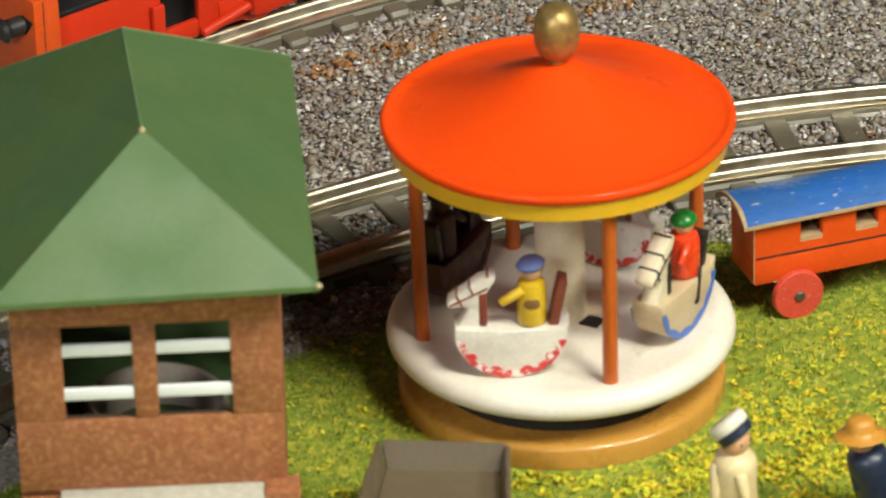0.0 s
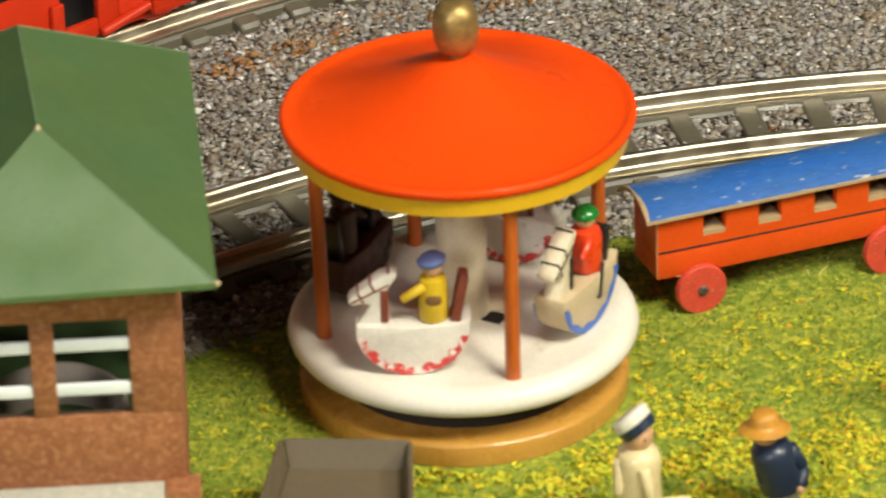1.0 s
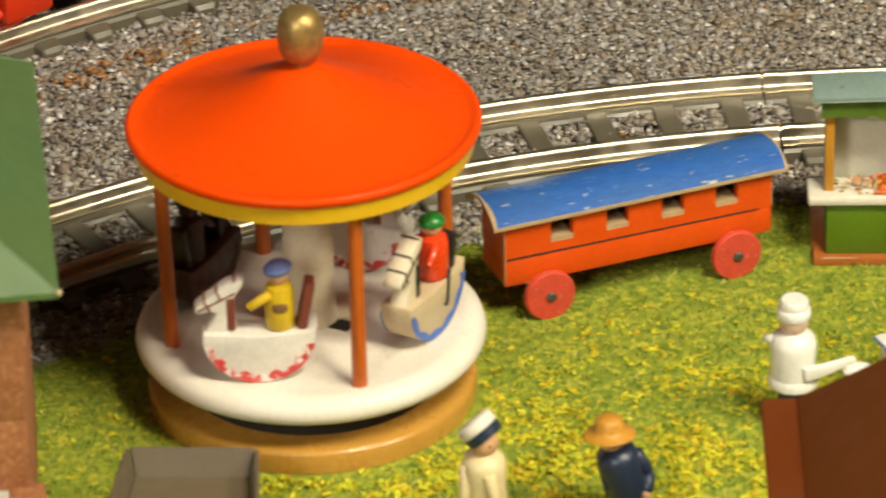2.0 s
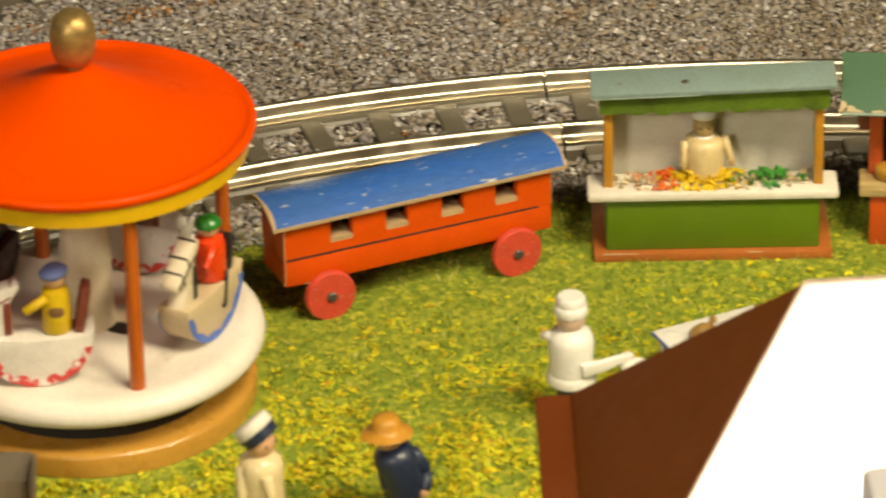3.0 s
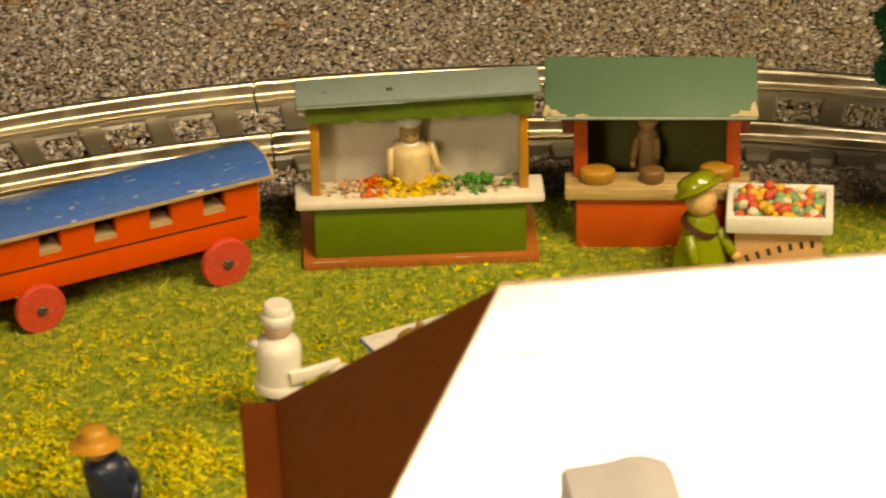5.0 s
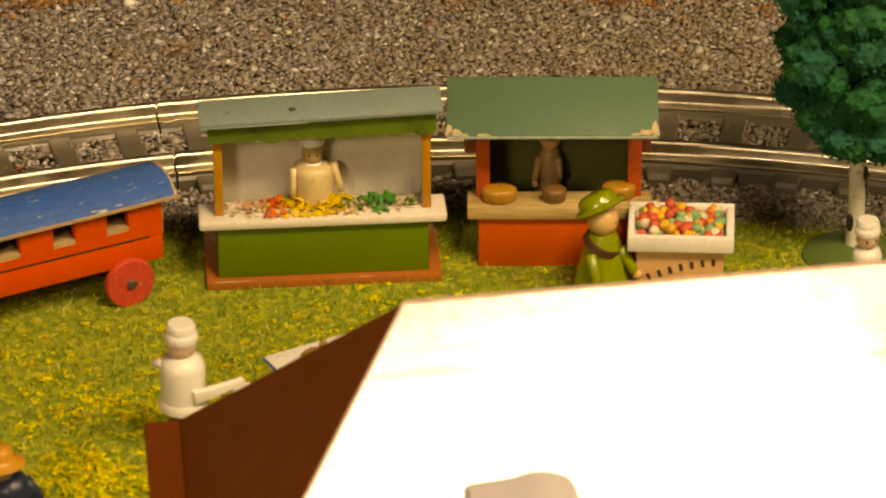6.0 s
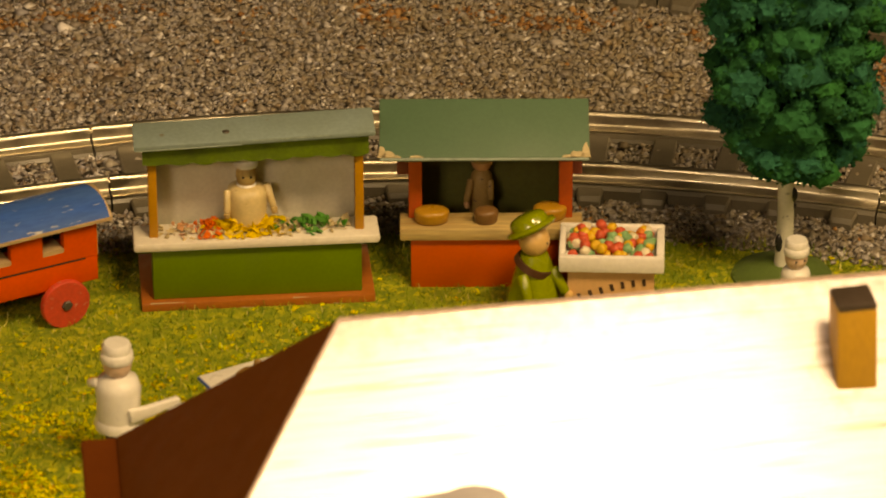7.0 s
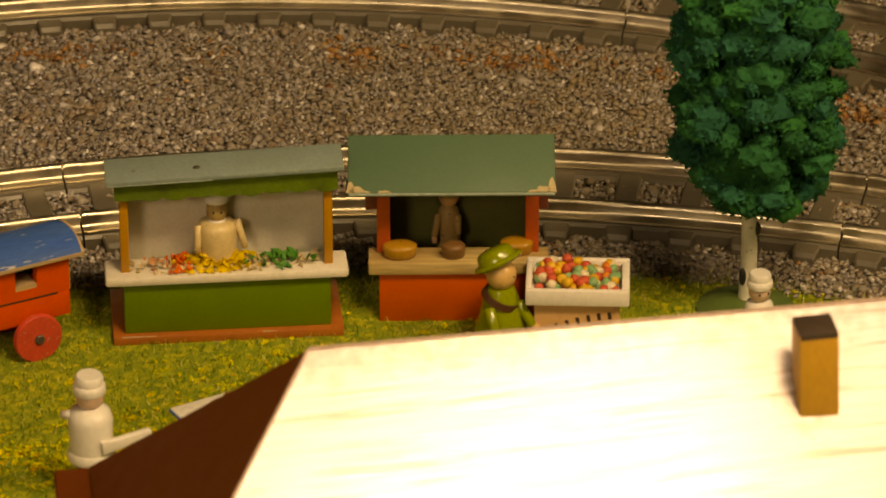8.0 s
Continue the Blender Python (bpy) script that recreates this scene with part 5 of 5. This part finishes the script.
bm = lathe([(0.0158, 0.0), (0.0180, 0.001), (0.0190, 0.006), (0.0184, 0.0105), (0.0172, 0.0118), (0.0158, 0.011), (0.0152, 0.006), (0.0158, 0)], 40)
tagged(link_mesh("rubber_ring", bm, RING_GREY, None, 60, hs.matrix_basis @ pose(0.0018, 0.0330, LZ + 0.0010)), "grey ring lying inside the signal house", "ring")

# ---- large house with white roof slope and brown hip ----
E0, F0, R0, R1 = Vector((0.1100, -0.1020, 0.050)), Vector((0.0976, -0.2316, 0.050)), Vector((0.1690, -0.1580, 0.110)), Vector((0.4100, -0.1640, 0.110))
along = (R1 - R0).normalized()
E1, F1 = E0 + along * 0.345, F0 + along * 0.350
big = thing("station_building", pose(0, 0, 0), "large toy building with white grained roof slope and dark brown hip", "house")


def roof_panel(name, pts, mat, label="", t=0.0025):
    bm = bmesh.new()
    nrm = (pts[1] - pts[0]).cross(pts[-1] - pts[0]).normalized()
    if nrm.z < 0:
        nrm = -nrm
    hi = [bm.verts.new(p) for p in pts]
    lo = [bm.verts.new(p - nrm * t) for p in pts]
    k = len(pts)
    bm.faces.new(hi)
    bm.faces.new(lo[::-1])
    for i in range(k):
        bm.faces.new([lo[i], lo[(i + 1) % k], hi[(i + 1) % k], hi[i]])
    bmesh.ops.recalc_face_normals(bm, faces=bm.faces[:])
    bmesh.ops.bevel(bm, geom=bm.edges[:], offset=0.0004, segments=2, affect="EDGES")
    return part(name, bm, mat, big, label, 30)


E0i, F0i = E0 + along * 0.0092, F0 + along * 0.0092
roof_panel("hip_slope", [E0i, R0, F0i], ROOF_BROWN, "dark brown hip slope")
roof_panel("eave_board", [E0, E0i + along * 0.0003, F0i + along * 0.0003, F0], EAVE_BROWN, "red-brown eave board")
roof_panel("front_slope", [F0i, F1, R1, R0], ROOF_WHITE, "white grained front slope")
roof_panel("back_slope", [E0i, E1, R1, R0], ROOF_BROWN)
part("ridge_edge", rod(R0, R1, 0.0005), RIDGE_WORN, big, "worn brownish ridge edge")
part("hip_edge", rod(F0i, R0, 0.0004), RIDGE_WORN, big, "worn brownish hip edge")
roof_panel("end_slope", [E1, F1, R1], ROOF_BROWN)
inset = 0.012
part("walls", prism([(E0.x + inset, 0.0), (E0.x + inset, 0.049), (0.436, 0.049), (0.436, 0.0)], F0.y + inset, E0.y - inset), COUNTER, big, "plain pale walls under the eaves")
slope_n = (F0 - R0).cross(along).normalized()
if slope_n.z < 0:
    slope_n = -slope_n
down = along.cross(slope_n)
if down.z > 0:
    down = -down
ch = part("chimney", box((-0.0051, -0.0050, -0.012), (0.0051, 0.0050, 0.0240), 0.0006), CHIMNEY, big, "ochre chimney block", 40, Matrix.Translation((0.2955, -0.1800, 0.0905)) @ pose(0, 0, 0, 0, -2, -3))
part("chimney_top", box((-0.0050, -0.0051, 0.0222), (0.0050, 0.0051, 0.0246), 0.0007), SOOT, ch, "sooty brown top")
part("dormer", prism([(-0.0138, -0.02), (-0.0138, 0.0128), (-0.0128, 0.0142), (-0.0070, 0.0147), (-0.0010, 0.0153), (0.0020, 0.0163), (0.0052, 0.0164), (0.0085, 0.0156), (0.0118, 0.0141), (0.0134, 0.0118), (0.0140, -0.02)], -0.022, 0.012, bevel=0.0006), DORMER, big, "pale beige dormer block", 40, pose(0.1880, -0.2180, 0.0715, 0, 0, -2))

# ---- birch with foam crown ----
tree = thing("birch_tree", pose(0.3364, 0.0372, 0), "toy birch with white trunk and dark green foam crown", "tree")
bm = bmesh.new()
prev = None
for i in range(9):
    z = 0.062 * i / 8
    row = [bm.verts.new(((0.0027 - 0.012 * z) * math.cos(a) + 0.0006 * math.sin(z * 90), (0.0027 - 0.012 * z) * math.sin(a), z)) for a in [2 * math.pi * j / 16 for j in range(16)]]
    if prev:
        for j in range(16):
            bm.faces.new([prev[j], prev[(j + 1) % 16], row[(j + 1) % 16], row[j]])
    prev = row
part("trunk", bm, BIRCH, tree, "white bark with black patches", 60)
for z, a, wide, high in ((0.0275, -0.35, 0.0013, 0.0024), (0.0235, -0.1, 0.0009, 0.0012), (0.0120, 3.7, 0.0012, 0.0030)):
    q = Matrix.Translation(((0.0026 - 0.012 * z) * math.cos(a) + 0.0006 * math.sin(z * 90), (0.0026 - 0.012 * z) * math.sin(a), z))
    part("bark_patch", ball((0, 0, 0), (wide, wide, high), m=q), BLACK, tree, "black patch on the bark")
part("foot", lathe([(0.0152, 0), (0.0148, 0.0008), (0.0105, 0.0030), (0.005, 0.0042), (0, 0.0045)], 32), FOOT_GREEN, tree, "green mound foot")
for k in range(5):
    a = 1.3 * k
    part("limb", rod((0, 0, 0.034 + 0.004 * k), (0.016 * math.cos(a), 0.016 * math.sin(a), 0.055 + 0.006 * k), 0.0014, 0.0006), BIRCH, tree)
rnd = random.Random(21)
crowns = [bmesh.new() for _ in range(3)]


CRUMBS = [[], [], []]


def clump(which, c, r, rnd, inner=False):
    """A torn lump of foam, with crumbs stuck to it."""
    tmp = bmesh.new()
    bmesh.ops.create_icosphere(tmp, subdivisions=2, radius=1)
    off = Vector((rnd.uniform(0, 99), rnd.uniform(0, 99), rnd.uniform(0, 99)))
    flat = (rnd.uniform(0.75, 1.2), rnd.uniform(0.75, 1.2), rnd.uniform(0.65, 1.0))
    for v in tmp.verts:
        d = v.co.normalized()
        k = 1 + 0.36 * noise.noise(d * 1.7 + off) + 0.26 * noise.noise(d * 4.5 + off) + 0.22 * noise.noise(d * 11 + off)
        p = Vector((d.x * flat[0], d.y * flat[1], d.z * flat[2])) * (r * k)
        v.co = Vector(c) + p
        if inner:
            continue
        for _ in range(1 if rnd.random() < 0.7 else 2):
            q = d + Vector((rnd.gauss(0, 0.16), rnd.gauss(0, 0.16), rnd.gauss(0, 0.16)))
            CRUMBS[which if rnd.random() < 0.85 else rnd.randrange(3)].append((v.co + q * rnd.uniform(0.0001, 0.0007), rnd.uniform(0.00035, 0.0010)))
    merge(crowns[which], tmp)


def crown_radius(z):
    s = (z - 0.037) / 0.098
    return 0.0246 * math.sqrt(max(0.0, 1 - ((s - 0.36) / (0.66 if s > 0.36 else 0.42)) ** 2)) if 0 <= s <= 1 else 0


for i in range(640):
    z = 0.039 + 0.094 * rnd.random()
    r = crown_radius(z)
    a = rnd.uniform(0, 2 * math.pi)
    d = r * (rnd.uniform(0.60, 1.02) if i > 60 else rnd.uniform(0.1, 0.6))
    p = (0.0019 + d * math.cos(a), d * math.sin(a) * 0.95, z)
    which = 0 if rnd.random() < 0.5 else rnd.choice((1, 1, 2))
    clump(which, p, rnd.uniform(0.0022, 0.0050) if i > 60 else 0.0085, rnd, i <= 60)
for which, crumbs in enumerate(CRUMBS):
    for c, r in crumbs:
        ax = [Vector((rnd.gauss(0, 1), rnd.gauss(0, 1), rnd.gauss(0, 1))).normalized() * r * rnd.uniform(0.6, 1.3) for _ in range(4)]
        vs = [crowns[which].verts.new(c + a) for a in (ax[0], ax[1], ax[2], -ax[0], -ax[1] * 0.8, ax[3])]
        for tri in ((0, 1, 2), (0, 2, 4), (0, 4, 5), (0, 5, 1), (3, 2, 1), (3, 4, 2), (3, 5, 4), (3, 1, 5)):
            crowns[which].faces.new([vs[i] for i in tri])
for bm, mat in zip(crowns, FOAM):
    part("crown", bm, mat, tree, "foam leaf clumps", None)

# ---- locomotive on the outer track ----
lo = thing("locomotive", pose(-0.1637, 0.1762, 0, 0, 0, 37.0), "red-framed toy steam locomotive with dark boiler on the outer track", "locomotive")
part("buffer_beam", box((0, -0.0265, 0.0150), (0.0035, 0.0265, 0.0480), 0.0005), LOCO_ORANGE, lo, "orange-red buffer beam")
# thin dark piece paints the shade of a notch in the beam
part("beam_slot", prism([(0.0, 0.0), (0.0052, 0.0008), (0.0044, -0.0056)], -0.0004, 0.0002, m=Matrix.Translation((-0.0001, -0.0258, 0.0410)) @ pose(0, 0, 0, 0, 0, 90)), DARK, lo, "dark piece for the shade in the beam's notch")
part("beam_gap", box((0.0034, -0.0262, 0.0160), (0.0038, -0.0190, 0.0470)), DARK, lo)
part("step", box((0.0036, -0.0255, 0.0060), (0.0100, -0.0195, 0.0480), 0.0005), LOCO_ORANGE, lo)
for y in (-0.0205, 0.0205):
    bf = part("buffer", rod((0, y, 0.0390), (-0.0062, y, 0.0390), 0.0030, 0.0030), BUFFER_IRON, lo, "dark iron buffer")
    part("buffer_head", rod((-0.0062, y, 0.0390), (-0.0085, y, 0.0390), 0.0040, 0.0038), BUFFER_IRON, bf)
for y0, y1 in ((-0.0218, -0.0194), (0.0194, 0.0218)):
    fr = new("frame_plate")
    fr.parent = lo
    for x0, x1, z0, z1 in ((0.0100, 0.0500, 0.0115, 0.0372), (0.0500, 0.0640, 0.0340, 0.0372), (0.0500, 0.0640, 0.0135, 0.0195), (0.0640, 0.0720, 0.0135, 0.0372), (0.0720, 0.0820, 0.0340, 0.0372), (0.0720, 0.1020, 0.0135, 0.0225), (0.0820, 0.1400, 0.0250, 0.0372)):
        part("plate", box((x0, y0, z0), (x1, y1, z1), 0.0006), LOCO_RED, fr)
part("cylinder_block", box((0.0820, -0.0265, 0.0150), (0.1010, -0.0220, 0.0290), 0.0020), LOCO_RED, lo, "red cylinder block", 40)
part("guide_rod", rod((0.0640, -0.0232, 0.0150), (0.0840, -0.0232, 0.0190), 0.0016), LOCO_RED, lo)
part("brake_hanger", box((0.0455, -0.0240, 0.0160), (0.0500, -0.0219, 0.0300), 0.0006), LOCO_RED, lo)
part("inner_block", box((0.0120, -0.0122, 0.0120), (0.1400, 0.0122, 0.0370)), BLACK, lo)
part("running_board", box((0.0100, -0.0225, 0.0374), (0.1500, 0.0225, 0.0392), 0.0005), BLACK, lo)
part("boiler", lathe([(0, 0), (0.0165, 0), (0.0180, 0.002), (0.0180, 0.118), (0, 0.120)], 40, m=Matrix.Translation((0.012, 0, 0.0535)) @ pose(0, 0, 0, 0, 90, 0)), BLACK, lo, "black boiler")
for x in (0.030, 0.090, 0.122):
    for y in (-0.0172, 0.0172):
        part("wheel", lathe([(0, -0.002), (0.0115, -0.002), (0.0130, -0.0012), (0.0130, 0.0012), (0.0115, 0.002), (0, 0.002)], 36), LOCO_RED, lo, "red spoked wheel", 40, Matrix.Translation((x, y * 0.99, 0.0226)) @ pose(0, 0, 0, 90, 0, 0))

# ---- loose cover: crushed stone, grass fibres, yellow flock ----


def scatter(name, verts, faces, mat, label, category):
    me = bpy.data.meshes.new(name)
    me.vertices.add(len(verts))
    me.vertices.foreach_set("co", verts.astype(np.float32).ravel())
    k = faces.shape[1]
    me.loops.add(faces.size)
    me.loops.foreach_set("vertex_index", faces.astype(np.int32).ravel())
    me.polygons.add(len(faces))
    me.polygons.foreach_set("loop_start", np.arange(len(faces), dtype=np.int32) * k)
    me.update(calc_edges=True)
    me.validate()
    me.materials.append(mat)
    return tagged(new(name, me), label, category, kind="stuff")


def stones():
    g = np.random.default_rng(5)
    n = 205000
    x, y = g.uniform(-0.21, 0.47, n), g.uniform(-0.02, 0.30, n)
    ri = np.hypot(x - INNER[0], y - INNER[1])
    ro = np.hypot(x - OUTER[0], y - OUTER[1])

    def bare(r, rn):
        return ((r > rn - 0.006) & (r < rn + 0.0082)) | ((r > rn + GAUGE - 0.0082) & (r < rn + GAUGE + 0.006))
    keep = (ri > GRASS_R - 0.004 + 0.006 * g.random(n)) & ~bare(ri, INNER_RAIL) & ~bare(ro, OUTER_RAIL)
    keep &= y > -0.02 + 0 * x
    x, y = x[keep], y[keep]
    ro = np.hypot(x - OUTER[0], y - OUTER[1])
    dens = np.array([noise.noise((px * 38, py * 38, 11)) + 0.6 * noise.noise((px * 130, py * 130, 5)) for px, py in zip(x, y)])
    bed = np.zeros(len(x))
    for rr, rn in ((np.hypot(x - INNER[0], y - INNER[1]), INNER_RAIL), (ro, OUTER_RAIL)):
        bed = np.where((rr > rn + 0.0082) & (rr < rn + GAUGE - 0.0082), 0.0030, bed)
    rusty = g.random(len(x)) < np.exp(-((ro - 0.401) / 0.006) ** 2) * np.clip(0.35 + 1.6 * dens, 0, 0.75) + 0.03 * np.clip(dens, 0, 1) + 0.3 * np.exp(-((np.hypot(x - INNER[0], y - INNER[1]) - GRASS_R - 0.010) / 0.006) ** 2) * np.clip(dens, 0, 1)
    n = len(x)
    r = 0.00080 * np.exp(g.normal(0, 0.30, n))
    octa = np.array([(1, 0, 0), (-1, 0, 0), (0, 1, 0), (0, -1, 0), (0, 0, 1), (0, 0, -1)], float)
    v = octa[None] * (1 + 0.45 * g.uniform(-1, 1, (n, 6, 1))) + g.uniform(-0.35, 0.35, (n, 6, 3))
    v *= r[:, None, None] * g.uniform(0.6, 1.55, (n, 1, 3)) * np.array([1.0, 1.0, 0.6])
    a = g.uniform(0, 2 * np.pi, n)
    c, s = np.cos(a)[:, None], np.sin(a)[:, None]
    vx, vy = v[..., 0] * c - v[..., 1] * s, v[..., 0] * s + v[..., 1] * c
    v = np.stack([vx + x[:, None], vy + y[:, None], v[..., 2] + (r * g.uniform(0.2, 0.7, n) + bed)[:, None] - 0.0006], -1)
    tri = np.array([(0, 2, 4), (2, 1, 4), (1, 3, 4), (3, 0, 4), (2, 0, 5), (1, 2, 5), (3, 1, 5), (0, 3, 5)])
    for name, pick, mat, words in (("gravel", ~rusty, GRAVEL, "loose grey and brown crushed stone between the tracks"), ("rusty_gravel", rusty, RUST, "rust-stained orange crushed stone along the outer track")):
        q = v[pick]
        f = (tri[None] + 6 * np.arange(len(q))[:, None, None]).reshape(-1, 3)
        scatter(name, q.reshape(-1, 3), f, mat, words, "gravel")


def fibres():
    g = np.random.default_rng(9)
    n = 150000
    x, y = g.uniform(-0.20, 0.42, n), g.uniform(-0.16, 0.10, n)
    r = np.hypot(x - INNER[0], y - INNER[1])
    keep = (r < GRASS_R + 0.003 * g.normal(0, 1, n)) & (np.hypot(x, y) > 0.0482)
    x, y = x[keep], y[keep]
    n = len(x)
    h = g.uniform(0.0009, 0.0027, n)
    w = g.uniform(0.00011, 0.00022, n)
    a, lean = g.uniform(0, 2 * np.pi, n), g.uniform(0.2, 1.25, n)
    b = g.uniform(0, 2 * np.pi, n)
    p = np.stack([x, y, np.zeros(n)], -1)
    side = np.stack([np.cos(a), np.sin(a), 0 * a], -1) * w[:, None]
    up = np.stack([np.cos(b) * np.sin(lean), np.sin(b) * np.sin(lean), np.cos(lean)], -1) * h[:, None]
    v = np.stack([p - side, p + side, p + up + side * 0.4, p + up - side * 0.4], 1)
    f = (np.array([[0, 1, 2, 3]])[None] + 4 * np.arange(n)[:, None, None]).reshape(-1, 4)
    scatter("grass", v.reshape(-1, 3), f, GRASS, "short green flocked grass fibres of the lawn", "grass")
    n = 80000
    x, y = g.uniform(-0.20, 0.42, n), g.uniform(-0.16, 0.095, n)
    dens = np.array([noise.noise((px * 55, py * 55, 3)) + 0.5 * noise.noise((px * 160, py * 160, 7)) for px, py in zip(x, y)])
    near = np.clip((0.055 - y) / 0.09, 0.05, 1.0) * np.clip((x + 0.06) / 0.1, 0.12, 1.0)
    r = np.hypot(x - INNER[0], y - INNER[1])
    keep = (g.random(n) < np.clip(0.34 + 1.3 * dens, 0.03, 1) * near * np.clip(1.0 - 9 * y, 0.7, 1.9)) & (r < GRASS_R - 0.002) & (np.hypot(x, y) > 0.0475)
    x, y = x[keep], y[keep]
    n = len(x)
    s = 0.00076 * (1 + 0.5 * np.clip((-0.01 - y) / 0.05, 0, 1)) * np.exp(np.clip(g.normal(0, 0.30, n), -0.7, 0.5))
    tuft = 6
    at = np.repeat(np.stack([x, y, g.uniform(0.0004, 0.0012, n)], -1), tuft, 0) + g.normal(0, 1, (n * tuft, 3)) * np.repeat(s, tuft)[:, None] * np.array([0.5, 0.5, 0.2])
    way = g.normal(0, 1, (n * tuft, 3)) * np.array([1.0, 1.0, 0.7])
    way /= np.linalg.norm(way, axis=1)[:, None]
    across = np.cross(way, g.normal(0, 1, (n * tuft, 3)))
    across /= np.linalg.norm(across, axis=1)[:, None]
    long = way * (np.repeat(s, tuft) * g.uniform(0.35, 0.85, n * tuft))[:, None]
    wide = across * (np.repeat(s, tuft) * 0.36)[:, None]
    v = np.stack([at - long - wide * 0.6, at - long + wide * 0.6, at + long + wide, at + long - wide], 1)
    f = np.arange(4 * n * tuft).reshape(-1, 4)
    scatter("yellow_flock", v.reshape(-1, 3), f, FLOWER, "yellow and orange flock flecks strewn over the grass", "flowers")


stones()
fibres()
